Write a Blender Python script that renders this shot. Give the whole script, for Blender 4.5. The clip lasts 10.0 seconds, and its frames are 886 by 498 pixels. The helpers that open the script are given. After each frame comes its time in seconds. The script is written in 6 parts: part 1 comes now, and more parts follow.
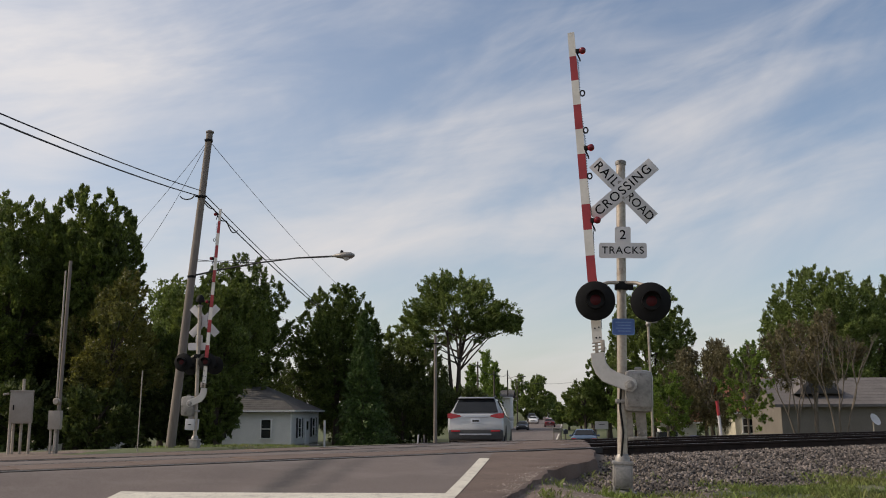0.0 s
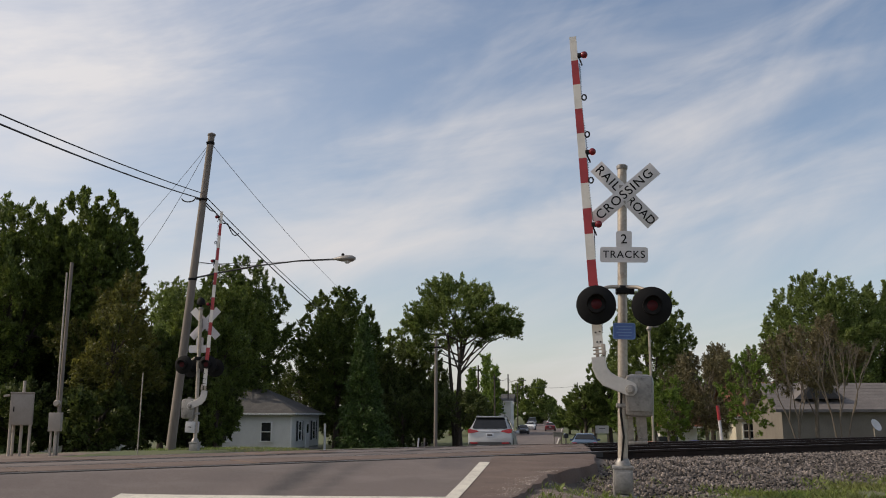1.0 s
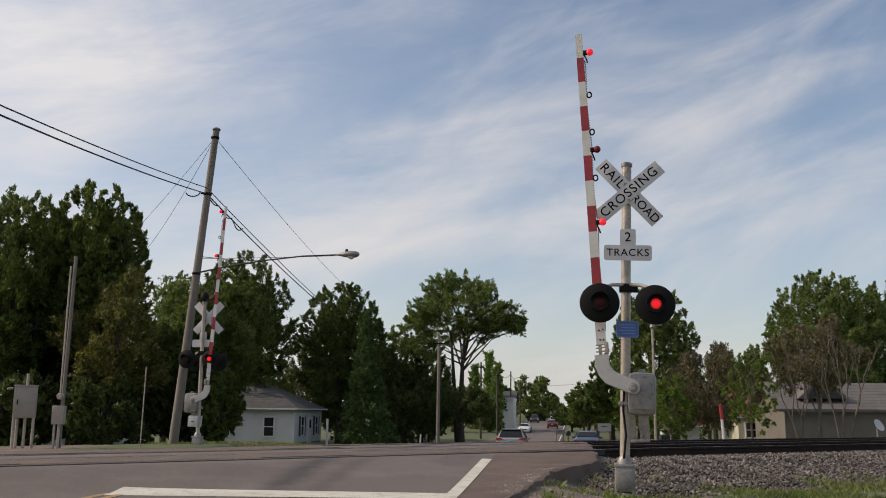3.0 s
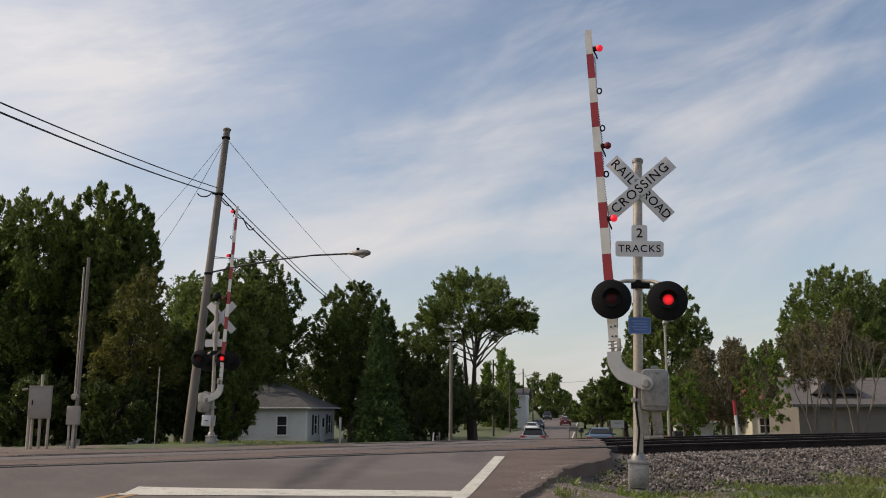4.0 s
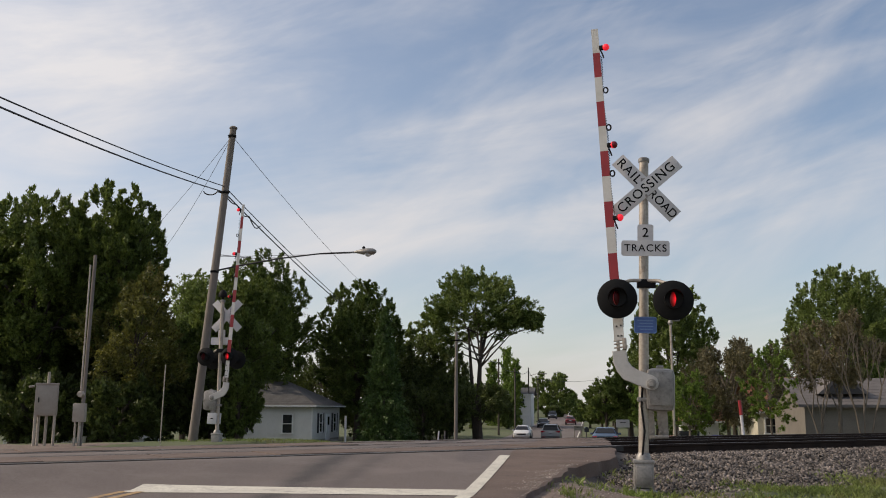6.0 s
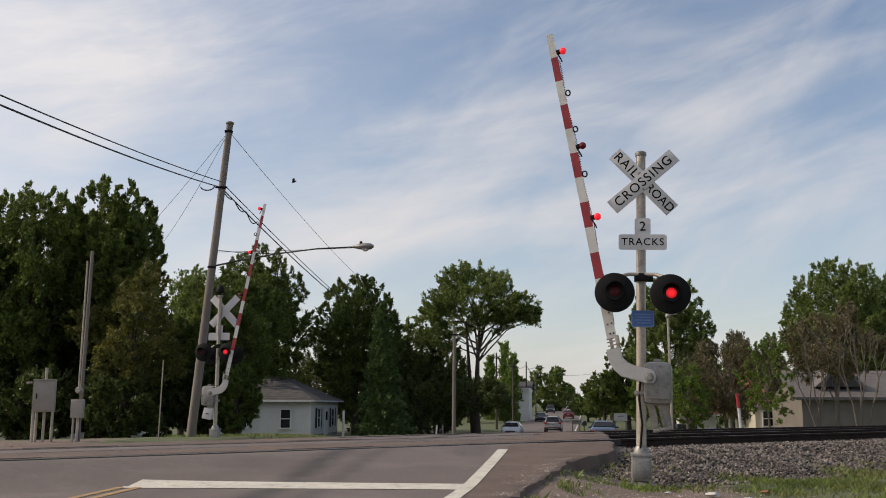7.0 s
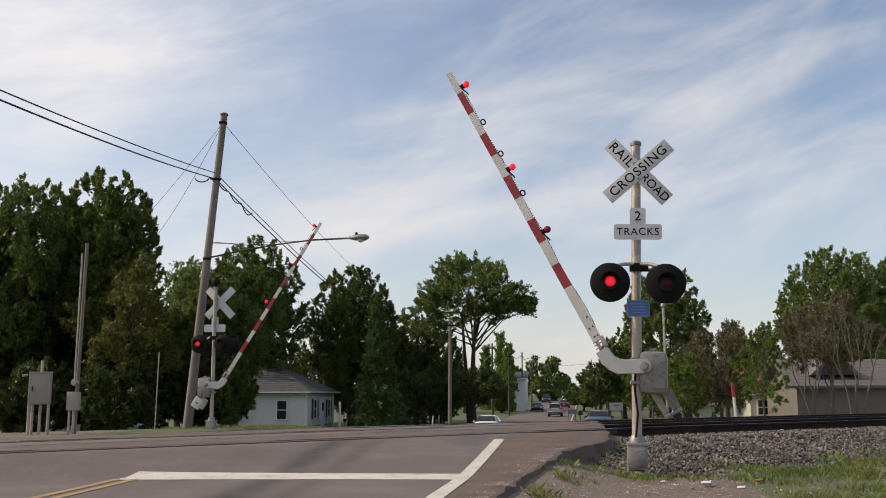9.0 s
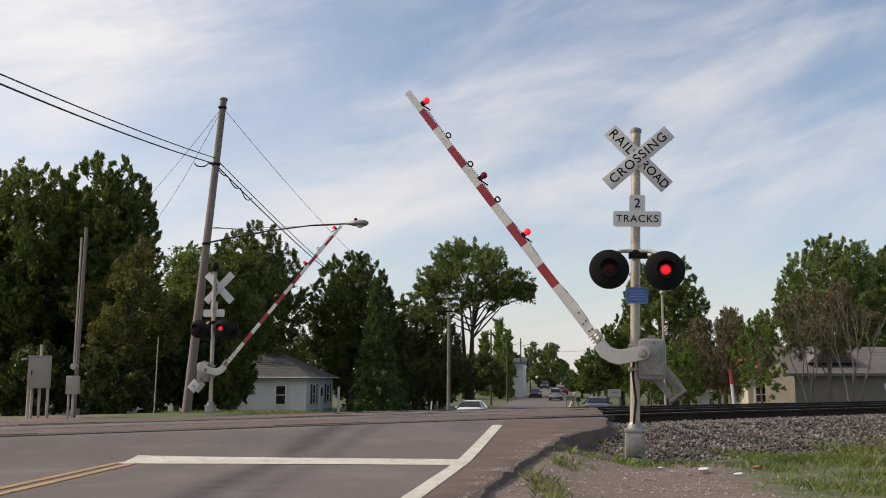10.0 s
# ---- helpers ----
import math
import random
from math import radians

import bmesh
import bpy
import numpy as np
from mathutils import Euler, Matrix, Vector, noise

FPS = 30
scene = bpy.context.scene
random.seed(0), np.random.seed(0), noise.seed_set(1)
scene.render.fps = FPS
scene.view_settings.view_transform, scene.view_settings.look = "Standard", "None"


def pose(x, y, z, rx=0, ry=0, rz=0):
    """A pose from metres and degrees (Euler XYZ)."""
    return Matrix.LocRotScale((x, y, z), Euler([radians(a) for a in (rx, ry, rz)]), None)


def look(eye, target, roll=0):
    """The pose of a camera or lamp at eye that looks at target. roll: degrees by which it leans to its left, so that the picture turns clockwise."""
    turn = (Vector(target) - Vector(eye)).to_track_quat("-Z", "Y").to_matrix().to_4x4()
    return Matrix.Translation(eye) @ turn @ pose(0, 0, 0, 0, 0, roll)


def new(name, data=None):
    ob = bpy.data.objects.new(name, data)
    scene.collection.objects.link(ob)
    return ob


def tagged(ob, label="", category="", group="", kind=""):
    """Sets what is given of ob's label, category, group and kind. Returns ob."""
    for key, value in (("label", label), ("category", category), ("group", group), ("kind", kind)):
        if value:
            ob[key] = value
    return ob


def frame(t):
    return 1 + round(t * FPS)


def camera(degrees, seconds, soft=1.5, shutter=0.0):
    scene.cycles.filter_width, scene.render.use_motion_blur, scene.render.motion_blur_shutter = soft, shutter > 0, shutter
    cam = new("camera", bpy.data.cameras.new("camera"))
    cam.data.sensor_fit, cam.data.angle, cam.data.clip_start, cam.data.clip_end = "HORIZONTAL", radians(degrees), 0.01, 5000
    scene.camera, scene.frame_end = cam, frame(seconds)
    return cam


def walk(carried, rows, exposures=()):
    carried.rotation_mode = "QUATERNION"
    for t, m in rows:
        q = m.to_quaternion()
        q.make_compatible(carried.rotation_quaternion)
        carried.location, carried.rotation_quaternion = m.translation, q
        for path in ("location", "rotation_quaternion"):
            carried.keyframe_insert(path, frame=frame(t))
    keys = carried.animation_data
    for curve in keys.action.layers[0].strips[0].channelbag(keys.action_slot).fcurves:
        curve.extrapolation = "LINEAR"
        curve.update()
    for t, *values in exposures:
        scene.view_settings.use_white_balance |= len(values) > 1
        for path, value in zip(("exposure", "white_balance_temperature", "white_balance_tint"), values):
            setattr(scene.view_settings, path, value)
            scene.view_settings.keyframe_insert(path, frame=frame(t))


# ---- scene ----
EYE = Vector((0.0, 0.0, 0.95))


def aim(yaw, pitch, roll):
    y, p = radians(yaw), radians(pitch)
    way = Vector((-math.sin(y) * math.cos(p), math.cos(y) * math.cos(p), math.sin(p)))
    return look(EYE, EYE + way * 50.0, roll)


# camera on a loose tripod: it stands, pans and tilts
PATH = [
    (0.0, -0.858, 9.940, -0.303),
    (0.5, -0.892, 10.064, -0.286),
    (1.0, -0.793, 10.155, -0.053),
    (1.5, -0.745, 10.080, 0.026),
    (2.0, -0.941, 10.139, -0.161),
    (2.5, -0.896, 10.062, 0.295),
    (4.0, 0.137, 9.806, 0.053),
    (4.5, 0.314, 9.895, -0.232),
    (5.0, 0.411, 9.893, -0.030),
    (5.5, 0.537, 9.843, 0.354),
    (7.0, 0.327, 9.400, 0.029),
    (7.5, 0.314, 9.217, 0.005),
    (8.0, 0.274, 9.117, 0.093),
    (8.5, 0.218, 9.041, -0.088),
    (9.0, 0.042, 8.824, -0.277),
    (9.5, -0.024, 8.425, 0.047),
    (10.0, 0.000, 7.970, -0.000),
]
cam = camera(50.83, 10.0, soft=1.0)
walk(cam, [(t, aim(y, p, r)) for t, y, p, r in PATH], [(0.0, -0.10, 6600, 11), (5.5, -0.06, 6600, 11), (8.0, 0.02, 6600, 11), (10.0, 0.13, 6600, 11)])

# ---- world and sun ----
SUN_EL, SUN_AZ = 36.0, -86.0  # degrees up; degrees right of the y axis
world = bpy.data.worlds.new("sky")
scene.world = world
world.use_nodes = True


def make_sky():
    nt = world.node_tree
    n, l = nt.nodes, nt.links
    n.clear()

    def nd(kind, **kw):
        x = n.new(kind)
        for k, v in kw.items():
            x.inputs[k].default_value = v
        return x

    def math_(op, a, b=None):
        x = n.new("ShaderNodeMath")
        x.operation = op
        for i, s in enumerate((a, b)):
            if s is None:
                continue
            if isinstance(s, (int, float)):
                x.inputs[i].default_value = s
            else:
                l.new(s, x.inputs[i])
        return x.outputs[0]

    out = n.new("ShaderNodeOutputWorld")
    bg = n.new("ShaderNodeBackground")
    bg.inputs["Strength"].default_value = 0.132
    sky = n.new("ShaderNodeTexSky")
    sky.sky_type = "NISHITA"
    sky.sun_disc = False
    sky.sun_elevation = radians(SUN_EL)
    sky.sun_rotation = radians(SUN_AZ)
    sky.air_density, sky.dust_density, sky.ozone_density = 1.0, 1.2, 1.2
    tc = n.new("ShaderNodeTexCoord")
    sep = n.new("ShaderNodeSeparateXYZ")
    l.new(tc.outputs["Generated"], sep.inputs[0])
    z = math_("MAXIMUM", sep.outputs[2], 0.0)
    az = math_("ARCTAN2", sep.outputs[0], sep.outputs[1])
    el = math_("ARCSINE", z)

    def turned(a0, e0, deg):
        """Angles along and across a streak that climbs by deg to the right."""
        a, e = math_("SUBTRACT", az, radians(a0)), math_("SUBTRACT", el, radians(e0))
        c, s_ = math.cos(radians(deg)), math.sin(radians(deg))
        along = math_("ADD", math_("MULTIPLY", a, c), math_("MULTIPLY", e, s_))
        return along, math_("SUBTRACT", math_("MULTIPLY", e, c), math_("MULTIPLY", a, s_))

    def streaks(deg, fa, fc, seed, det, dist, rough):
        along, cross = turned(0, 0, deg)
        comb = n.new("ShaderNodeCombineXYZ")
        l.new(math_("MULTIPLY", along, fa), comb.inputs[0])
        l.new(math_("MULTIPLY", cross, fc), comb.inputs[1])
        comb.inputs[2].default_value = seed
        no = nd("ShaderNodeTexNoise", Scale=1.0, Detail=det, Roughness=rough, Distortion=dist)
        l.new(comb.outputs[0], no.inputs["Vector"])
        return no.outputs["Fac"]

    def step_(v, lo, hi, top=1.0):
        mr = nd("ShaderNodeMapRange")
        mr.interpolation_type = "SMOOTHSTEP"
        mr.inputs["From Min"].default_value, mr.inputs["From Max"].default_value = lo, hi
        mr.inputs["To Max"].default_value = top
        l.new(v, mr.inputs["Value"])
        return mr.outputs[0]

    # thin cirrus: long fibres, broken up by wide patches, thicker where a bank of it lies
    fibre = streaks(13, 3.4, 14.0, 2.3, 7, 0.6, 0.58)
    patch = streaks(20, 3.2, 7.5, 8.1, 5, 0.6, 0.55)
    body = math_("ADD", math_("MULTIPLY", fibre, 0.47), math_("MULTIPLY", patch, 0.62))
    for a0, e0, deg, wa, wc, amount in ((1, 13.6, 16, 11, 2.6, 0.17), (-1, 10.2, 9, 13, 1.7, 0.15), (21, 18.6, 12, 11, 1.3, 0.06), (17, 12.0, 8, 14, 2.6, 0.12),
                                        (-22, 16.0, 60, 5, 3.0, 0.13), (-26, 23.0, 10, 11, 6, 0.11), (-7, 20.0, 10, 9, 3.5, -0.05), (10, 17.0, 12, 6, 1.8, -0.05)):
        along, cross = turned(a0, e0, deg)
        q = math_("ADD", math_("POWER", math_("DIVIDE", along, radians(wa)), 2.0), math_("POWER", math_("DIVIDE", cross, radians(wc)), 2.0))
        body = math_("ADD", body, math_("MULTIPLY", math_("EXPONENT", math_("MULTIPLY", q, -1.0)), amount))
    both = step_(body, 0.42, 0.90, 0.86)
    # thin haze that thickens towards the horizon
    haze = math_("MULTIPLY", math_("POWER", math_("SUBTRACT", 1.0, z), 6.0), 0.52)
    # bright haze round the sun
    dot = n.new("ShaderNodeVectorMath")
    dot.operation = "DOT_PRODUCT"
    e, a = radians(SUN_EL), radians(SUN_AZ)
    dot.inputs[1].default_value = (math.sin(a) * math.cos(e), math.cos(a) * math.cos(e), math.sin(e))
    l.new(tc.outputs["Generated"], dot.inputs[0])
    ring = math_("MULTIPLY", math_("POWER", math_("MAXIMUM", dot.outputs["Value"], 0.0), 1.8), 0.80)
    fac = math_("MINIMUM", math_("ADD", math_("ADD", both, haze), ring), 0.95)
    mix = n.new("ShaderNodeMix")
    mix.data_type = "RGBA"
    l.new(fac, mix.inputs[0])
    l.new(sky.outputs[0], mix.inputs[6])
    tone = n.new("ShaderNodeMix")
    tone.data_type = "RGBA"
    l.new(ring, tone.inputs[0])
    tone.inputs[6].default_value = (5.6, 5.5, 5.55, 1)
    tone.inputs[7].default_value = (8.2, 8.0, 8.1, 1)
    l.new(tone.outputs[2], mix.inputs[7])
    l.new(mix.outputs[2], bg.inputs["Color"])
    l.new(bg.outputs[0], out.inputs[0])


make_sky()
sun_data = bpy.data.lights.new("sun", "SUN")
sun_data.energy, sun_data.angle, sun_data.color = 3.0, radians(0.8), (1.0, 0.86, 0.68)
sun = new("sun", sun_data)
_e, _a = radians(SUN_EL), radians(SUN_AZ)
SUN_DIR = Vector((math.sin(_a) * math.cos(_e), math.cos(_a) * math.cos(_e), math.sin(_e)))
sun.matrix_world = look(SUN_DIR * 60, (0, 0, 0))


# ---- materials ----
def material(name, a, b=None, rough=0.7, metal=0.0, scale=6.0, fine=60.0, bump=0.0, bump_scale=None,
             spots=None, spot_scale=3.0, spot=(0.55, 0.7), random_mix=0.0, island=0.0, spec=None, stretch=None, grain=0.5):
    """Two-tone noise at two scales, optional stains with their own colour, fine relief."""
    m = bpy.data.materials.new(name)
    m.use_nodes = True
    nt = m.node_tree
    n, l = nt.nodes, nt.links
    bs = n["Principled BSDF"]
    bs.inputs["Roughness"].default_value = rough
    bs.inputs["Metallic"].default_value = metal
    if spec is not None:
        bs.inputs["Specular IOR Level"].default_value = spec
    tc = n.new("ShaderNodeTexCoord")
    vec = tc.outputs["Object"]
    if stretch:
        mp = n.new("ShaderNodeMapping")
        mp.inputs["Scale"].default_value = stretch
        l.new(vec, mp.inputs[0])
        vec = mp.outputs[0]

    def noise_(s, d=5, r=0.6):
        x = n.new("ShaderNodeTexNoise")
        x.inputs["Scale"].default_value, x.inputs["Detail"].default_value, x.inputs["Roughness"].default_value = s, d, r
        l.new(vec, x.inputs["Vector"])
        return x.outputs["Fac"]

    def mixc(f, c1, c2):
        x = n.new("ShaderNodeMix")
        x.data_type = "RGBA"
        for i, v in ((0, f), (6, c1), (7, c2)):
            if isinstance(v, (tuple, list)):
                x.inputs[i].default_value = (*v[:3], 1)
            elif isinstance(v, (int, float)):
                x.inputs[i].default_value = v
            else:
                l.new(v, x.inputs[i])
        return x.outputs[2]

    def ramp(v, lo, hi, top=1.0):
        x = n.new("ShaderNodeMapRange")
        x.inputs["From Min"].default_value, x.inputs["From Max"].default_value, x.inputs["To Max"].default_value = lo, hi, top
        l.new(v, x.inputs["Value"])
        return x.outputs[0]

    b = b or tuple(c * 0.75 for c in a)
    big, small = noise_(scale), noise_(fine, 3)
    col = mixc(ramp(big, 0.35, 0.65), a, b)
    col = mixc(ramp(small, 0.4, 0.75, grain), col, tuple(c * 0.62 for c in b))
    if spots:
        col = mixc(ramp(noise_(spot_scale, 7, 0.7), *spot), col, spots)
    if random_mix or island:
        if island:
            g = n.new("ShaderNodeNewGeometry")
            rnd = g.outputs["Random Per Island"]
        else:
            g = n.new("ShaderNodeObjectInfo")
            rnd = g.outputs["Random"]
        k = max(random_mix, island)
        hs = n.new("ShaderNodeHueSaturation")
        l.new(col, hs.inputs["Color"])
        l.new(ramp(rnd, 0, 1, 1), hs.inputs["Value"])
        mr = hs.inputs["Value"].links[0].from_node
        mr.inputs["To Min"].default_value, mr.inputs["To Max"].default_value = 1 - k, 1 + k
        col = hs.outputs[0]
    l.new(col, bs.inputs["Base Color"])
    if bump:
        bp = n.new("ShaderNodeBump")
        bp.inputs["Strength"].default_value = bump
        bp.inputs["Distance"].default_value = 0.02
        l.new(noise_(bump_scale or fine, 4), bp.inputs["Height"])
        l.new(bp.outputs[0], bs.inputs["Normal"])
    return m


def leaf_material(name, a, b, trans=0.35):
    m = material(name, a, b, rough=0.5, scale=0.6, fine=4.0, island=0.5, spec=0.35)
    n, l = m.node_tree.nodes, m.node_tree.links
    bs, out = n["Principled BSDF"], n["Material Output"]
    tr = n.new("ShaderNodeBsdfTranslucent")
    src = bs.inputs["Base Color"].links[0].from_socket
    l.new(src, tr.inputs["Color"])
    mx = n.new("ShaderNodeMixShader")
    mx.inputs[0].default_value = trans
    l.new(bs.outputs[0], mx.inputs[1])
    l.new(tr.outputs[0], mx.inputs[2])
    l.new(mx.outputs[0], out.inputs["Surface"])
    return m


def glow(name, colour, strength):
    m = bpy.data.materials.new(name)
    m.use_nodes = True
    bs = m.node_tree.nodes["Principled BSDF"]
    bs.inputs["Base Color"].default_value = (*colour, 1)
    bs.inputs["Emission Color"].default_value = (*colour, 1)
    bs.inputs["Emission Strength"].default_value = strength
    return m


ASPHALT = material("asphalt", (0.168, 0.134, 0.119), (0.134, 0.106, 0.094), rough=0.8, scale=0.3, fine=45, bump=0.35, bump_scale=80,
                   spots=(0.20, 0.168, 0.152), spot_scale=0.7, spot=(0.5, 0.8), grain=0.85)
SHOULDER = material("old_asphalt", (0.158, 0.112, 0.090), (0.115, 0.080, 0.064), rough=0.9, scale=1.2, fine=35, bump=0.7, bump_scale=22,
                    spots=(0.075, 0.056, 0.047), spot_scale=2.2, spot=(0.56, 0.75))


def wheel_sweeps(m):
    """Dark rubber left in broad soft arcs where wheels turn over the crossing."""
    nt = m.node_tree
    n, l = nt.nodes, nt.links
    bs = n["Principled BSDF"]
    col = bs.inputs["Base Color"].links[0].from_socket

    def math_(op, a, b=0.0):
        x = n.new("ShaderNodeMath")
        x.operation = op
        for k, v in enumerate((a, b)):
            if isinstance(v, (int, float)):
                x.inputs[k].default_value = v
            else:
                l.new(v, x.inputs[k])
        return x.outputs[0]

    tc = n.new("ShaderNodeTexCoord")
    sep = n.new("ShaderNodeSeparateXYZ")
    l.new(tc.outputs["Object"], sep.inputs[0])
    x, y = sep.outputs[0], math_("SUBTRACT", sep.outputs[1], 10.8)
    v = math_("SUBTRACT", math_("MULTIPLY", x, 0.989), math_("MULTIPLY", y, 0.146))
    s_ = math_("ADD", math_("MULTIPLY", x, 0.146), math_("MULTIPLY", y, 0.989))
    no = n.new("ShaderNodeTexNoise")
    no.inputs["Scale"].default_value, no.inputs["Detail"].default_value = 2.5, 6
    l.new(tc.outputs["Object"], no.inputs["Vector"])
    total = None
    for v0, slope, bend, wide, amount in ((-1.99, -0.095, 0.009, 0.22, 1.2), (-1.45, -0.085, 0.009, 0.16, 0.6), (-3.1, 0.03, 0.0, 0.45, 0.25), (-5.9, 0.02, 0.0, 0.5, 0.25)):
        mid = math_("ADD", math_("ADD", math_("MULTIPLY", s_, slope), v0), math_("MULTIPLY", math_("MULTIPLY", s_, s_), bend))
        d = math_("DIVIDE", math_("SUBTRACT", v, mid), wide)
        g = math_("MULTIPLY", math_("EXPONENT", math_("MULTIPLY", math_("MULTIPLY", d, d), -1.0)), amount)
        total = g if total is None else math_("ADD", total, g)
    f = math_("MULTIPLY", total, math_("ADD", no.outputs["Fac"], 0.15))
    mx = n.new("ShaderNodeMix")
    mx.data_type = "RGBA"
    l.new(f, mx.inputs[0])
    l.new(col, mx.inputs[6])
    mx.inputs[7].default_value = (0.035, 0.030, 0.028, 1)
    l.new(mx.outputs[2], bs.inputs["Base Color"])


wheel_sweeps(ASPHALT)
RUBBER = material("rubber", (0.032, 0.03, 0.029), (0.05, 0.046, 0.043), rough=0.85, scale=2, fine=40, bump=0.3)
LINE_WHITE = material("road_paint_white", (0.70, 0.66, 0.56), (0.58, 0.54, 0.46), rough=0.7, scale=2, fine=30,
                      spots=(0.3, 0.27, 0.24), spot_scale=6, spot=(0.52, 0.74), grain=0.6)
LINE_YELLOW = material("road_paint_yellow", (0.50, 0.29, 0.095), (0.36, 0.22, 0.085), rough=0.7, scale=2, fine=30,
                       spots=(0.22, 0.18, 0.13), spot_scale=5, spot=(0.46, 0.66))
GROUND = material("grass_ground", (0.075, 0.105, 0.035), (0.11, 0.115, 0.05), rough=0.95, scale=0.5, fine=14, bump=0.8, bump_scale=12,
                  spots=(0.16, 0.135, 0.10), spot_scale=0.35, spot=(0.56, 0.7))


def blend_soil(m, layers):
    """Lays bare soil over the turf where the mesh's attributes call for it, with a ragged edge."""
    n, l = m.node_tree.nodes, m.node_tree.links
    bs = n["Principled BSDF"]
    col = bs.inputs["Base Color"].links[0].from_socket
    tc = n.new("ShaderNodeTexCoord")

    def noise_(scale, detail):
        x = n.new("ShaderNodeTexNoise")
        x.inputs["Scale"].default_value, x.inputs["Detail"].default_value, x.inputs["Roughness"].default_value = scale, detail, 0.65
        l.new(tc.outputs["Object"], x.inputs["Vector"])
        return x.outputs["Fac"]

    def ramp(v, lo, hi):
        x = n.new("ShaderNodeMapRange")
        x.inputs["From Min"].default_value, x.inputs["From Max"].default_value = lo, hi
        l.new(v, x.inputs["Value"])
        return x.outputs[0]

    def mixc(f, a, b):
        x = n.new("ShaderNodeMix")
        x.data_type = "RGBA"
        l.new(f, x.inputs[0])
        for k, v in ((6, a), (7, b)):
            if isinstance(v, tuple):
                x.inputs[k].default_value = (*v, 1)
            else:
                l.new(v, x.inputs[k])
        return x.outputs[2]

    for name, c1, c2, c3 in layers:
        at = n.new("ShaderNodeAttribute")
        at.attribute_name = name
        soil = mixc(ramp(noise_(1.1, 6), 0.35, 0.65), c1, c2)
        soil = mixc(ramp(noise_(26, 5), 0.48, 0.68), soil, c3)
        add = n.new("ShaderNodeMath")
        add.operation = "ADD"
        l.new(at.outputs["Fac"], add.inputs[0])
        l.new(noise_(1.6, 8), add.inputs[1])
        col = mixc(ramp(add.outputs[0], 0.92, 1.10), col, soil)
    l.new(col, bs.inputs["Base Color"])


blend_soil(GROUND, (("dirt", (0.175, 0.126, 0.098), (0.105, 0.076, 0.060), (0.26, 0.215, 0.18)), ("bed", (0.12, 0.098, 0.083), (0.06, 0.049, 0.042), (0.09, 0.075, 0.065))))
BALLAST = material("ballast_stone", (0.19, 0.162, 0.145), (0.066, 0.055, 0.048), rough=0.9, scale=2.2, fine=22, bump=0.5, island=0.95)
PEBBLE = material("pale_pebble", (0.34, 0.29, 0.255), (0.2, 0.165, 0.14), rough=0.9, scale=3, fine=20, island=0.7)
RAIL = material("rusty_rail", (0.042, 0.029, 0.023), (0.026, 0.019, 0.016), rough=0.9, scale=3, fine=40, spec=0.15)
RAIL_TOP = material("polished_rail", (0.30, 0.27, 0.25), (0.2, 0.18, 0.165), rough=0.38, metal=0.9, scale=3, fine=60)
TIE = material("timber_tie", (0.085, 0.062, 0.045), (0.05, 0.037, 0.028), rough=0.9, scale=3, fine=22, bump=0.6, random_mix=0.3)
GALV = material("galvanised_steel", (0.50, 0.44, 0.37), (0.37, 0.32, 0.27), rough=0.5, metal=0.5, scale=2.5, fine=24, bump=0.05,
                spots=(0.22, 0.165, 0.12), spot_scale=5, spot=(0.55, 0.75))
ALU = material("weathered_aluminium", (0.36, 0.34, 0.315), (0.24, 0.225, 0.21), rough=0.5, metal=0.45, scale=4, fine=26, bump=0.08,
               spots=(0.11, 0.095, 0.082), spot_scale=6, spot=(0.55, 0.75))
PALE_ALU = material("clean_cast_aluminium", (0.52, 0.50, 0.475), (0.45, 0.43, 0.41), rough=0.45, metal=0.3, scale=3, fine=20, grain=0.2,
                    spots=(0.3, 0.28, 0.26), spot_scale=5, spot=(0.64, 0.8))
SIGN_WHITE = material("sign_white", (0.62, 0.60, 0.60), (0.55, 0.53, 0.53), rough=0.45, scale=3, fine=20, spots=(0.5, 0.47, 0.44), spot_scale=6, spot=(0.62, 0.8), grain=0.15)
BLACK = material("matt_black", (0.008, 0.008, 0.009), (0.013, 0.013, 0.013), rough=0.7, scale=4, fine=40, spec=0.15, grain=0.2)
SIGN_BLUE = material("sign_blue", (0.07, 0.15, 0.42), (0.06, 0.12, 0.35), rough=0.4, scale=5, fine=40, grain=0.15)
BLUE_INK = material("pale_blue_print", (0.16, 0.27, 0.55), (0.14, 0.24, 0.5), rough=0.4, scale=5, fine=40)
ARM_WHITE = material("arm_white", (0.70, 0.67, 0.62), (0.6, 0.57, 0.52), rough=0.5, scale=3, fine=30, spots=(0.4, 0.37, 0.33), spot_scale=8, spot=(0.62, 0.8), grain=0.15)
ARM_RED = material("arm_red", (0.36, 0.03, 0.035), (0.27, 0.022, 0.028), rough=0.45, scale=3, fine=30, grain=0.15)
LENS_DARK = material("dark_red_lens", (0.07, 0.004, 0.006), (0.045, 0.003, 0.005), rough=0.4, scale=8, fine=60, spec=0.2, grain=0.2)
LENS_LIT = glow("lit_red_lens", (0.9, 0.012, 0.02), 1.7)
LENS_LIT.node_tree.nodes["Principled BSDF"].inputs["Base Color"].default_value = (0.10, 0.006, 0.008, 1)


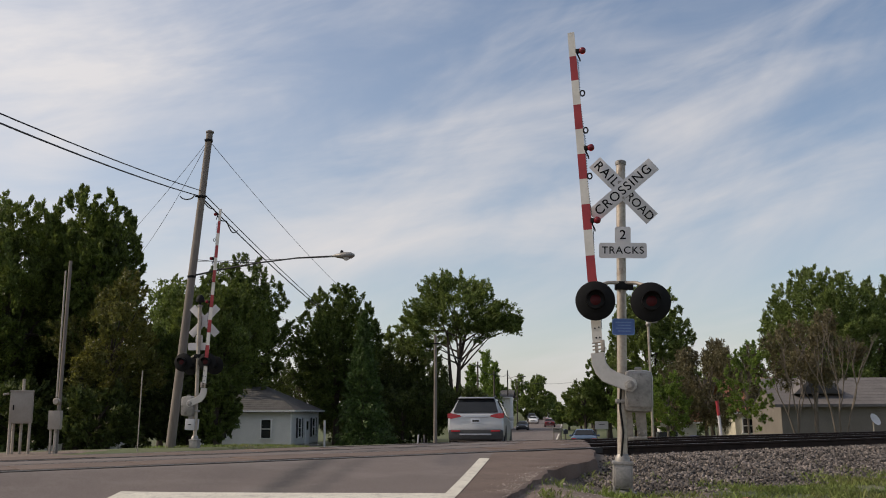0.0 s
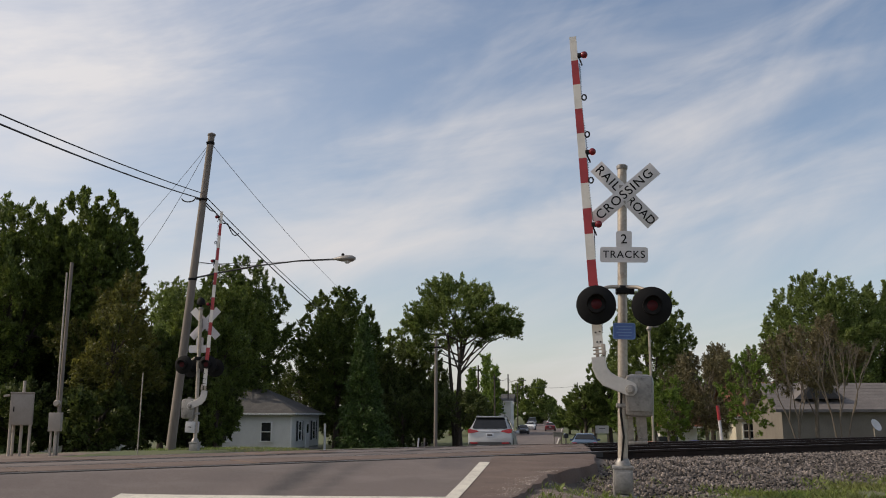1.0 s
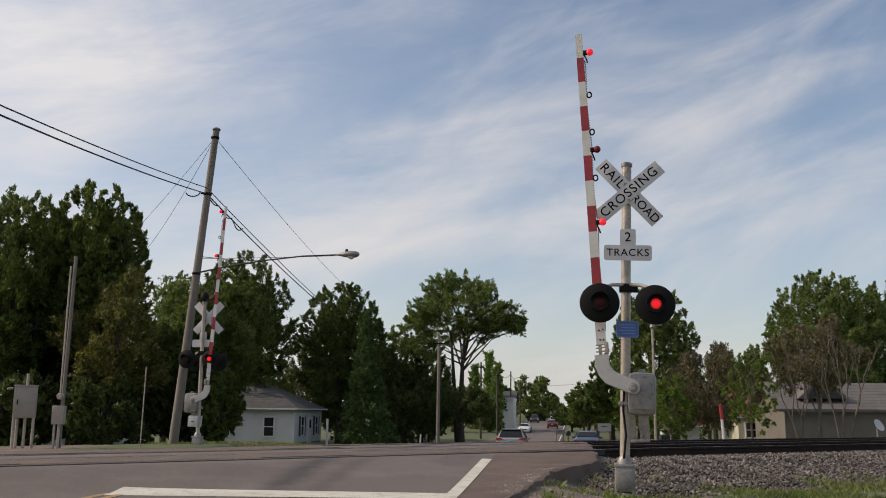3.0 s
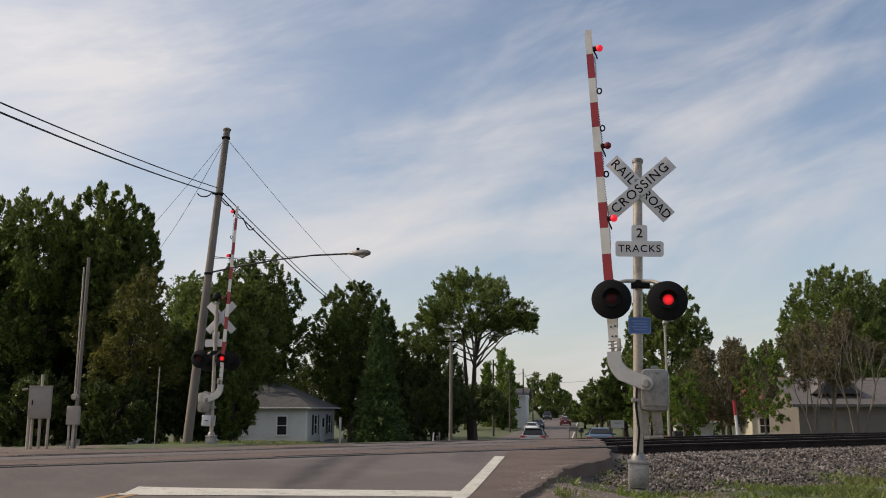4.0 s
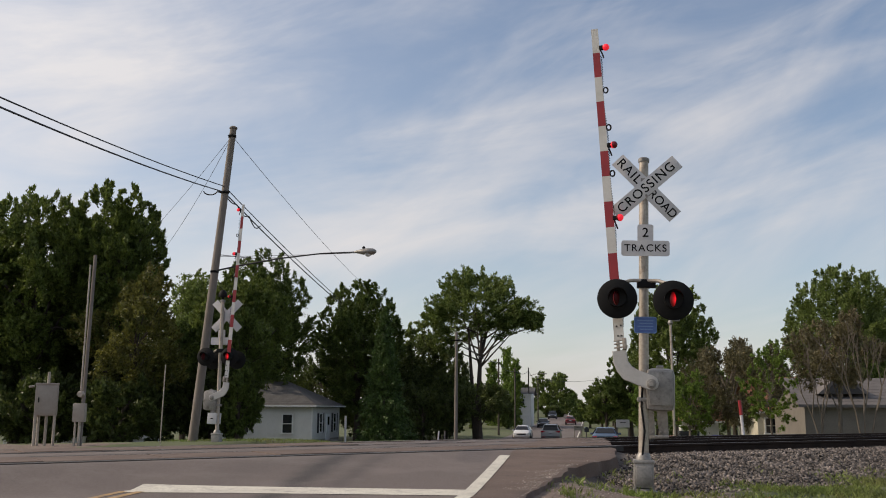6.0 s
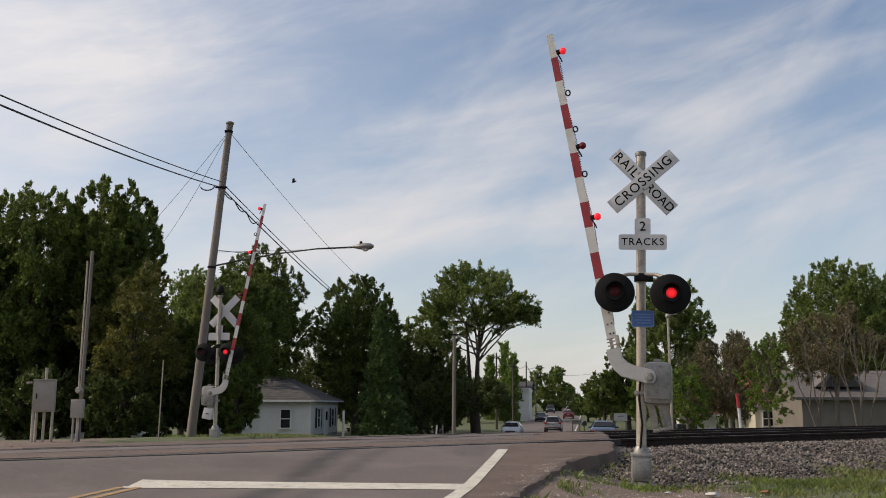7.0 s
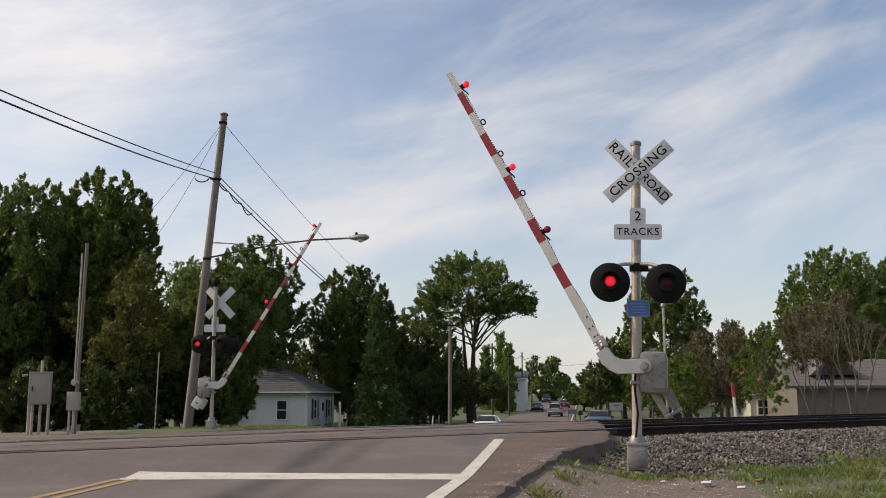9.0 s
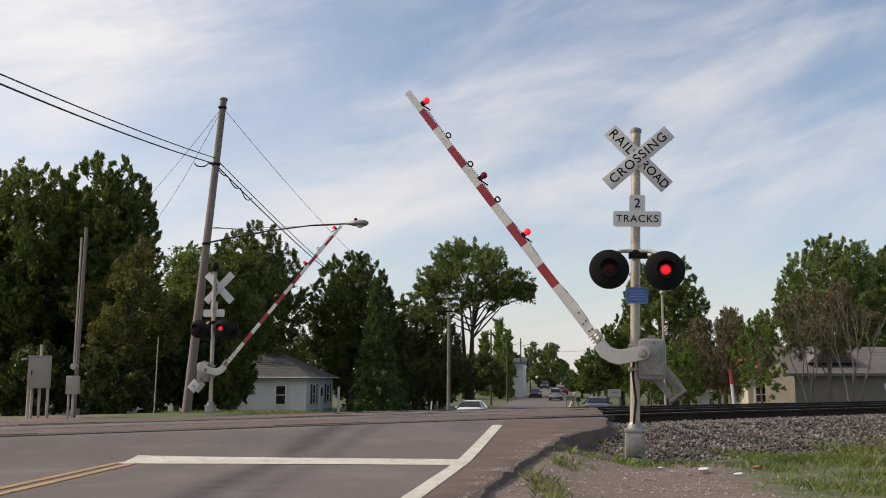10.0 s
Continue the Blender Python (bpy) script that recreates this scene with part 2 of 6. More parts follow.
def bright_core(m, radius, centre, rim):
    """The bulb shows as a hot core that fades towards the lens's rim."""
    n, l = m.node_tree.nodes, m.node_tree.links
    tc = n.new("ShaderNodeTexCoord")
    ln = n.new("ShaderNodeVectorMath")
    ln.operation = "LENGTH"
    l.new(tc.outputs["Object"], ln.inputs[0])
    mr = n.new("ShaderNodeMapRange")
    mr.inputs["From Min"].default_value, mr.inputs["From Max"].default_value = radius * 0.15, radius
    mr.inputs["To Min"].default_value, mr.inputs["To Max"].default_value = 1.0, 0.0
    l.new(ln.outputs["Value"], mr.inputs["Value"])
    pw = n.new("ShaderNodeMath")
    pw.operation = "POWER"
    pw.inputs[1].default_value = 1.7
    l.new(mr.outputs[0], pw.inputs[0])
    ad = n.new("ShaderNodeMath")
    ad.operation = "MULTIPLY_ADD"
    ad.inputs[1].default_value, ad.inputs[2].default_value = centre, rim
    l.new(pw.outputs[0], ad.inputs[0])
    l.new(ad.outputs[0], n["Principled BSDF"].inputs["Emission Strength"])


bright_core(LENS_LIT, 0.115, 1.9, 0.05)
GLOBE_RED = material("red_globe", (0.20, 0.010, 0.018), (0.13, 0.008, 0.014), rough=0.15, scale=8, fine=60, grain=0.15)
GLOBE_LIT = glow("lit_red_globe", (0.9, 0.02, 0.04), 0.6)
POLE_WOOD = material("weathered_pole", (0.26, 0.225, 0.195), (0.17, 0.145, 0.125), rough=0.9, scale=2, fine=26, bump=0.4, stretch=(1, 1, 0.12))
# POLE_WOOD darkened: the far street poles' shade is in this colour
POLE_SHADED = material("shaded_pole", (0.10, 0.082, 0.066), (0.065, 0.053, 0.043), rough=0.9, scale=2, fine=26, bump=0.4, stretch=(1, 1, 0.12))
WIRE = material("black_cable", (0.02, 0.02, 0.022), (0.03, 0.03, 0.03), rough=0.6)
BARK = material("bark", (0.085, 0.065, 0.05), (0.05, 0.04, 0.032), rough=0.95, scale=2, fine=16, bump=0.8, stretch=(1, 1, 0.3))
PALE_BARK = material("pale_bark", (0.17, 0.14, 0.112), (0.11, 0.09, 0.072), rough=0.95, scale=2, fine=16, bump=0.8, stretch=(1, 1, 0.3))
LEAF_DEEP = leaf_material("maple_leaves", (0.125, 0.165, 0.036), (0.080, 0.115, 0.026), 0.42)
# lighter copy of LEAF_DEEP: sunlight on the maples painted into the colour
LEAF_MAPLE = leaf_material("lit_maple_leaves", (0.17, 0.215, 0.048), (0.112, 0.152, 0.034), 0.45)
LEAF_MID = leaf_material("green_leaves", (0.19, 0.24, 0.062), (0.125, 0.172, 0.044), 0.45)
LEAF_FRESH = leaf_material("light_green_leaves", (0.15, 0.19, 0.042), (0.095, 0.135, 0.03), 0.45)
# shade of the taller trees, put into the undergrowth's leaf colour
LEAF_SHADE = leaf_material("shaded_leaves", (0.105, 0.130, 0.034), (0.066, 0.090, 0.024), 0.38)
LEAF_YELLOW = leaf_material("yellowish_leaves", (0.165, 0.155, 0.036), (0.11, 0.118, 0.028), 0.45)
LEAF_BRIGHT = leaf_material("fresh_leaves", (0.19, 0.26, 0.05), (0.12, 0.19, 0.036), 0.50)
LEAF_BROWN = leaf_material("brownish_buds", (0.175, 0.14, 0.075), (0.12, 0.11, 0.052), 0.35)
LEAF_CONIFER = leaf_material("spruce_needles", (0.10, 0.155, 0.04), (0.06, 0.105, 0.027), 0.25)
GRASS = leaf_material("grass_blades", (0.17, 0.25, 0.05), (0.21, 0.21, 0.075), 0.40)
SIDING = material("white_siding", (0.72, 0.71, 0.69), (0.65, 0.64, 0.62), rough=0.6, scale=1.2, fine=20, grain=0.15)
SHINGLE = material("grey_shingles", (0.105, 0.10, 0.097), (0.07, 0.067, 0.065), rough=0.9, scale=1.5, fine=12, bump=0.5)
ROOF_PALE = material("faded_shingles", (0.165, 0.150, 0.145), (0.125, 0.113, 0.110), rough=0.9, scale=1.2, fine=10, bump=0.4)
TRIM = material("white_trim", (0.8, 0.8, 0.8), (0.74, 0.74, 0.74), rough=0.5, grain=0.15)
GLASS_DARK = material("window_glass", (0.02, 0.022, 0.025), (0.03, 0.032, 0.035), rough=0.06, spec=0.7, grain=0.15)
SHUTTER = material("dark_shutter", (0.03, 0.028, 0.03), (0.045, 0.04, 0.04), rough=0.6)
STUCCO = material("pale_stucco", (0.21, 0.187, 0.162), (0.17, 0.15, 0.13), rough=0.85, scale=1, fine=16)
CREAM = material("cream_siding", (0.62, 0.57, 0.45), (0.52, 0.48, 0.38), rough=0.7, scale=1, fine=16)
BRICK = material("red_brick", (0.34, 0.14, 0.085), (0.25, 0.10, 0.065), rough=0.85, scale=2, fine=14)
CONCRETE = material("concrete", (0.36, 0.34, 0.31), (0.28, 0.265, 0.24), rough=0.9, scale=1.4, fine=22, bump=0.4)
CAB_GREY = material("cabinet_grey", (0.37, 0.325, 0.28), (0.30, 0.26, 0.22), rough=0.6, metal=0.1, scale=2, fine=20, grain=0.2)
CAR_WHITE = material("car_paint_white", (0.75, 0.75, 0.76), (0.70, 0.70, 0.71), rough=0.25, scale=1, fine=8, grain=0.04)
CAR_SILVER = material("car_paint_silver", (0.47, 0.48, 0.50), (0.43, 0.44, 0.46), rough=0.28, metal=0.35, scale=1, fine=8, grain=0.04)
CAR_BLUE = material("car_paint_blue", (0.10, 0.15, 0.23), (0.09, 0.13, 0.2), rough=0.25, metal=0.2, scale=1, fine=8, grain=0.04)
CAR_RED = material("car_paint_maroon", (0.15, 0.045, 0.05), (0.12, 0.035, 0.04), rough=0.25, scale=1, fine=8, grain=0.04)
CAR_DARK = material("car_paint_dark", (0.03, 0.033, 0.04), (0.025, 0.027, 0.03), rough=0.25, scale=1, fine=8, grain=0.04)
CAR_GLASS = material("car_glass", (0.012, 0.014, 0.016), (0.015, 0.017, 0.02), rough=0.08, spec=0.35, grain=0.15)
CAR_TRIM = material("black_plastic", (0.025, 0.025, 0.027), (0.035, 0.035, 0.036), rough=0.6)
TYRE = material("tyre_rubber", (0.018, 0.018, 0.019), (0.028, 0.027, 0.027), rough=0.85)
RIM = material("alloy_rim", (0.5, 0.5, 0.52), (0.4, 0.4, 0.42), rough=0.3, metal=0.8)
TAIL = material("tail_light_red", (0.42, 0.02, 0.03), (0.33, 0.015, 0.02), rough=0.15, grain=0.15)
HEAD = material("headlight_glass", (0.75, 0.77, 0.8), (0.6, 0.62, 0.65), rough=0.1, grain=0.15)
BARREL_BLUE = material("blue_plastic", (0.05, 0.08, 0.30), (0.04, 0.06, 0.24), rough=0.5)
PLATE = material("number_plate", (0.6, 0.62, 0.66), (0.5, 0.52, 0.56), rough=0.5, grain=0.15)


# ---- mesh tools ----
class Build:
    """Collects vertices and faces of one mesh."""

    def __init__(self):
        self.v, self.f, self.mi = [], [], []

    def add(self, verts, faces, m=None, slot=0):
        k = len(self.v)
        self.v += [tuple(m @ Vector(p)) if m else tuple(p) for p in verts]
        self.f += [tuple(i + k for i in f) for f in faces]
        self.mi += [slot] * len(faces)
        return self

    def box(self, c, s, m=None, bevel=0.0, slot=0):
        hx, hy, hz = s[0] / 2, s[1] / 2, s[2] / 2
        b = min(bevel, hx * 0.9, hy * 0.9, hz * 0.9)
        if b <= 0:
            vs = [(c[0] + x * hx, c[1] + y * hy, c[2] + z * hz) for x in (-1, 1) for y in (-1, 1) for z in (-1, 1)]
            fs = [(0, 1, 3, 2), (4, 6, 7, 5), (0, 4, 5, 1), (2, 3, 7, 6), (0, 2, 6, 4), (1, 5, 7, 3)]
            return self.add(vs, fs, m, slot)
        bm = bmesh.new()
        bmesh.ops.create_cube(bm, size=1, matrix=Matrix.Translation(c) @ Matrix.Diagonal((*s, 1)))
        bmesh.ops.bevel(bm, geom=bm.edges[:], offset=b, segments=2, profile=0.6, affect="EDGES")
        bm.verts.index_update()
        self.add([v.co for v in bm.verts], [[v.index for v in f.verts] for f in bm.faces], m, slot)
        bm.free()
        return self

    def tube(self, pts, radii, seg=10, cap=True, m=None, slot=0):
        pts = [Vector(p) for p in pts]
        if isinstance(radii, (int, float)):
            radii = [radii] * len(pts)
        vs, fs = [], []
        side = None
        for i, p in enumerate(pts):
            d = (pts[min(i + 1, len(pts) - 1)] - pts[max(i - 1, 0)]).normalized()
            if side is None:
                side = d.orthogonal().normalized()
            side = (side - d * side.dot(d)).normalized()
            up = d.cross(side)
            for j in range(seg):
                a = 2 * math.pi * j / seg
                vs.append(p + (side * math.cos(a) + up * math.sin(a)) * radii[i])
            if i:
                a0, b0 = (i - 1) * seg, i * seg
                fs += [(a0 + j, a0 + (j + 1) % seg, b0 + (j + 1) % seg, b0 + j) for j in range(seg)]
        if cap:
            fs += [tuple(range(seg))[::-1], tuple(range(len(vs) - seg, len(vs)))]
        return self.add(vs, fs, m, slot)

    def lathe(self, prof, seg=24, m=None, slot=0):
        """prof: (radius, z) from bottom to top, turned round z."""
        vs, fs = [], []
        for r, z in prof:
            vs += [(r * math.cos(2 * math.pi * j / seg), r * math.sin(2 * math.pi * j / seg), z) for j in range(seg)]
        for i in range(len(prof) - 1):
            a0, b0 = i * seg, (i + 1) * seg
            fs += [(a0 + j, a0 + (j + 1) % seg, b0 + (j + 1) % seg, b0 + j) for j in range(seg)]
        fs += [tuple(range(seg))[::-1], tuple(range(len(vs) - seg, len(vs)))]
        return self.add(vs, fs, m, slot)

    def prism(self, poly, lo, hi, m=None, slot=0):
        """poly in x, z; pushed along y from lo to hi."""
        n = len(poly)
        vs = [(x, lo, z) for x, z in poly] + [(x, hi, z) for x, z in poly]
        fs = [tuple(range(n)), tuple(range(2 * n - 1, n - 1, -1))] + [(i, i + n, (i + 1) % n + n, (i + 1) % n) for i in range(n)]
        return self.add(vs, fs, m, slot)

    def mesh(self, name, mats, smooth=False):
        me = bpy.data.meshes.new(name)
        me.from_pydata(self.v, [], self.f)
        for mt in (mats if isinstance(mats, (list, tuple)) else [mats]):
            me.materials.append(mt)
        me.polygons.foreach_set("material_index", self.mi)
        bm = bmesh.new()
        bm.from_mesh(me)
        bmesh.ops.recalc_face_normals(bm, faces=bm.faces[:])
        bm.to_mesh(me)
        bm.free()
        if smooth:
            me.polygons.foreach_set("use_smooth", [True] * len(me.polygons))
            me.set_sharp_from_angle(angle=radians(40))
        me.update()
        return me


def part(name, build, mats, parent, label="", smooth=True):
    ob = new(name, build.mesh(name, mats, smooth))
    ob.parent = parent
    return tagged(ob, label) if label else ob


def thing(name, m, label, category, group="", kind=""):
    ob = new(name)
    ob.matrix_world = m
    ob.empty_display_size = 0.2
    return tagged(ob, label, category, group, kind)


def single(name, build, mats, m, label, category, group="", kind="", smooth=True):
    ob = new(name, build.mesh(name, mats, smooth))
    ob.matrix_world = m
    return tagged(ob, label, category, group, kind)


def raw_mesh(name, verts, faces, mat):
    """A large mesh straight from numpy arrays; faces all with the same corner count."""
    me = bpy.data.meshes.new(name)
    k = faces.shape[1]
    me.vertices.add(len(verts))
    me.vertices.foreach_set("co", np.ascontiguousarray(verts, dtype=np.float32).ravel())
    me.loops.add(faces.size)
    me.loops.foreach_set("vertex_index", np.ascontiguousarray(faces, dtype=np.int32).ravel())
    me.polygons.add(len(faces))
    me.polygons.foreach_set("loop_start", np.arange(0, faces.size, k, dtype=np.int32))
    me.polygons.foreach_set("loop_total", np.full(len(faces), k, dtype=np.int32))
    me.materials.append(mat)
    me.update(calc_edges=True)
    me.validate()
    return me


# ---- lie of the land ----
ROAD_TURN = -8.4
U = Vector((math.sin(radians(8.4)), math.cos(radians(8.4)), 0))   # along the road, away
V = Vector((U.y, -U.x, 0))                                        # across, to the right
O = Vector((0.0, 10.8, 0))                                        # right edge line at the stop line
RAIL0 = Vector((3.06, 18.3, 0))
TR = Vector((0.843, 0.537, 0)).normalized()                       # along the track
TN = Vector((-TR.y, TR.x, 0))                                     # across the track, away
P_ROAD = ([-0.7, 2.2, 4, 6.8, 9.6, 13.6, 22, 31, 47, 70, 95, 121, 178, 260], [0.26, 0.26, 0.185, 0.175, -0.05, -0.37, -0.97, -1.6, -2.2, -2.15, -2.02, -1.55, -0.4, 0.3])
P_LEFT = ([-6, -3.6, -1.3, 6.9, 8.5, 17, 22, 31, 42, 55, 70, 95, 121, 178, 260], [-0.2, -0.2, 0.09, 0.06, 0.0, -0.12, -0.38, -0.9, -1.15, -1.72, -2.05, -2.02, -1.55, -0.4, 0.3])
P_RIGHT = ([-8, -3.8, -1.3, 7.2, 9.5, 14, 22, 31, 47, 70, 95, 121, 178, 260], [-0.20, -0.25, 0.09, 0.06, -0.5, -0.9, -1.3, -1.6, -1.95, -2.05, -2.02, -1.55, -0.4, 0.3])


def uv(x, y):
    """Across the road and along it."""
    return (x - O.x) * V.x + (y - O.y) * V.y, (x - O.x) * U.x + (y - O.y) * U.y


def spot(v, s, z=0.0):
    p = O + V * v + U * s
    return Vector((p.x, p.y, z))


def across_track(x, y):
    return (x - RAIL0.x) * TN.x + (y - RAIL0.y) * TN.y


GRADE = 0.0055                                                    # the track climbs to the right


def grade(x, y):
    a = (x - RAIL0.x) * TR.x + (y - RAIL0.y) * TR.y
    return GRADE * np.clip(a, -22, 2) * np.interp(across_track(x, y), [-5, -1, 9, 25], [0, 1, 1, 0])


def road_z(x, y):
    p = across_track(x, y)
    v, s = uv(x, y)
    meet = 5.3 + 0.866 * v                      # where the ramp reaches the rails, by the place across the road
    foot = np.minimum(0.1, meet - 1.8)
    ramp = 0.26 * np.clip((s - foot) / (meet - foot), 0, 1) ** 1.08
    return np.where(p < -0.7, ramp, np.interp(p, *P_ROAD)) + grade(x, y)


def verge(p):
    """How far the paved shoulder reaches right of the edge line, by the distance from the track."""
    return np.interp(p, [-9, -5.5, -2.6, -1.2, 6.8, 8.0], [0.55, 0.8, 1.25, 2.0, 2.0, 0.5])


def left_edge(p):
    return np.interp(p, [-9, -3, 0, 8, 12], [-8.2, -9.5, -11.0, -11.0, -8.4])


def land_z(x, y):
    p = across_track(x, y)
    v, s = uv(x, y)
    zr, zl = np.interp(p, *P_RIGHT) + grade(x, y), np.interp(p, *P_LEFT) + grade(x, y)
    road = road_z(x, y) - 0.08
    mix = lambda a, b, k: a + (b - a) * k
    kr = np.clip((v - verge(p) + 0.05) / np.interp(p, [-4.2, -2.8], [1.7, 0.4]), 0, 1)
    kl = np.clip((left_edge(p) - v) / 1.0, 0, 1)
    return mix(mix(road, zr, kr * kr * (3 - 2 * kr)), zl, kl * kl * (3 - 2 * kl))


def on_land(x, y, dz=0.0):
    return Vector((x, y, float(land_z(x, y)) + dz))


# ---- ground, road, track ----
def axis(lo, hi, step, far, ratio):
    mid = list(np.arange(lo, hi + 1e-6, step))
    up, dn, d = [], [], step
    a, b = hi, lo
    while a < far:
        d *= ratio
        a += d
        b -= d
        up.append(a)
        dn.append(b)
    return np.array(dn[::-1] + mid + up)


def make_ground():
    xs, ys = axis(-16, 16, 0.25, 2500, 1.13), axis(-8, 48, 0.25, 2500, 1.13)
    X, Y = np.meshgrid(xs, ys, indexing="ij")
    Z = land_z(X, Y)
    rough = np.random.RandomState(3).normal(0, 0.012, X.shape)
    v, s = uv(X, Y)
    Z = Z + np.where((v > 1.6) | (v < -11), rough, 0)
    verts = np.stack([X, Y, Z], -1).reshape(-1, 3)
    i, j = np.meshgrid(np.arange(len(xs) - 1), np.arange(len(ys) - 1), indexing="ij")
    a = i * len(ys) + j
    faces = np.stack([a, a + len(ys), a + len(ys) + 1, a + 1], -1).reshape(-1, 4)
    me = raw_mesh("ground", verts, faces, GROUND)
    p = across_track(X, Y)
    soft = lambda d, w=0.6: np.clip(0.5 + d / w, 0, 1)
    near_dirt = soft(3.6 - v, 1.6) * (v > 0) * soft(-3.7 - p) * (Y < 20)
    far_dirt = (v < -8) * soft(p - 6) * soft(np.where(X < -9.5, 16.0, 10.5) - p, 1.5) * (X > -60)
    bed = soft(p + 3.65) * soft(8.6 - p)
    for name, val in (("dirt", np.maximum(near_dirt, far_dirt)), ("bed", bed)):
        at = me.attributes.new(name, "FLOAT", "POINT")
        at.data.foreach_set("value", np.ascontiguousarray(val, dtype=np.float32).ravel())
    me.polygons.foreach_set("use_smooth", [True] * len(faces))
    tagged(new("ground", me), "grassy ground with gravelly dirt beside the railway", "ground", kind="structure")


def strip(name, vs, ss, zf, mat, wave=0.0):
    """A sheet on the road: offsets across, distances along."""
    Vv, S = np.meshgrid(np.array(vs, float), np.array(ss, float), indexing="ij")
    X, Y = O.x + V.x * Vv + U.x * S, O.y + V.y * Vv + U.y * S
    Z = zf(X, Y)
    verts = np.stack([X, Y, Z], -1).reshape(-1, 3)
    i, j = np.meshgrid(np.arange(len(vs) - 1), np.arange(len(ss) - 1), indexing="ij")
    a = i * len(ss) + j
    faces = np.stack([a, a + len(ss), a + len(ss) + 1, a + 1], -1).reshape(-1, 4)
    me = raw_mesh(name, verts, faces, mat)
    me.polygons.foreach_set("use_smooth", [True] * len(faces))
    return me


def make_road():
    ss = np.concatenate([np.arange(-22, -8, 0.3), np.arange(-8, 8, 0.1), np.arange(8, 60, 0.3), np.arange(60, 120, 2), np.arange(120, 1500, 20)])
    verts = []
    for k, s in enumerate(ss):
        er, el = spot(0.8, s), spot(-8.5, s)
        pr = across_track(er.x, er.y)
        r, l = float(verge(pr)), float(left_edge(across_track(el.x, el.y)))
        if s > 45:
            r, l = 0.35, -8.0
        near = -16 < s < 20
        r += near * (0.10 * noise.noise(Vector((s * 0.9, 0, 7))) + 0.05 * noise.noise(Vector((s * 3.1, 2, 7))))
        inner = list(l + (0.25 - l) * np.linspace(0, 1, 26))
        drop = 0.13 + 0.19 * float(np.interp(pr, [-4, -1, 6, 8], [0, 1, 1, 0]))
        outer = [0.25 + (r - 0.25) * 0.5, r - 0.06, r, r + 0.015, r + 0.05, r + 0.22]
        down = [0.0, 0.006, 0.02, 0.08, drop, drop + 0.22]
        vv = np.array([l - 0.4, l - 0.1, *inner, *outer])
        X, Y = O.x + U.x * s + V.x * vv, O.y + U.y * s + V.y * vv
        Z = road_z(X, Y) - np.array([0.3, 0.08, *([0.0] * len(inner)), *down])
        if near:
            for i in range(len(vv) - 6, len(vv)):
                Z[i] += 0.035 * noise.noise(Vector((X[i] * 2.2, Y[i] * 2.2, 1)))
        verts.append(np.stack([X, Y, Z], -1))
    n = len(verts[0])
    verts = np.concatenate(verts)
    i, j = np.meshgrid(np.arange(len(ss) - 1), np.arange(n - 1), indexing="ij")
    a = i * n + j
    faces = np.stack([a, a + 1, a + n + 1, a + n], -1).reshape(-1, 4)
    me = raw_mesh("road", verts, faces, ASPHALT)
    me.materials.append(SHOULDER)
    slot = np.where(j.reshape(-1) >= 27, 1, 0).astype(np.int32)
    me.polygons.foreach_set("material_index", slot)
    me.polygons.foreach_set("use_smooth", (j.reshape(-1) < 29))
    tagged(new("road", me), "grey asphalt two-lane road rising to the crossing", "road", kind="structure")

    lift = lambda dz: (lambda X, Y: road_z(X, Y) + dz)
    fine = lambda a, b: np.arange(a, b + 0.01, 0.4)
    mark = lambda name, me, label: tagged(new(name, me), label, "road marking", kind="structure")
    se, vt = fine(-14, 5.0), []
    for s in se:
        for e in (0.0, 0.165):
            c = O + V * (0.11 + e) + U * s
            vt.append((c.x, c.y, float(road_z(c.x, c.y)) + 0.006))
    k = np.arange(len(se) - 1) * 2
    mark("edge_line", raw_mesh("edge_line", np.array(vt), np.stack([k, k + 1, k + 3, k + 2], -1), LINE_WHITE), "worn white edge line on the asphalt")
    mark("edge_line", strip("edge_line", [0.0, 0.14], np.arange(24, 400, 2.0), lift(0.008), LINE_WHITE), "worn white edge line beyond the crossing")
    mark("stop_line", strip("stop_line", np.linspace(-3.95, 0.11, 24), np.linspace(-0.12, 0.5, 9), lift(0.006), LINE_WHITE), "broad white stop line before the crossing")
    # the centre lines draw in a little towards the camera
    for v0 in (-3.98, -3.76):
        vt, ss3 = [], np.arange(-20, 0.01, 0.4)
        for s in ss3:
            for e in (0, 0.11):
                c = O + V * (v0 + 0.135 * min(-s, 6) + e) + U * s
                vt.append((c.x, c.y, float(road_z(c.x, c.y)) + 0.006))
        k = np.arange(len(ss3) - 1) * 2
        mark("centre_line", raw_mesh("centre_line", np.array(vt), np.stack([k, k + 1, k + 3, k + 2], -1), LINE_YELLOW), "double yellow centre line")


def track_at(a, p, z):
    q = RAIL0 + TR * a + TN * p
    return Vector((q.x, q.y, z))


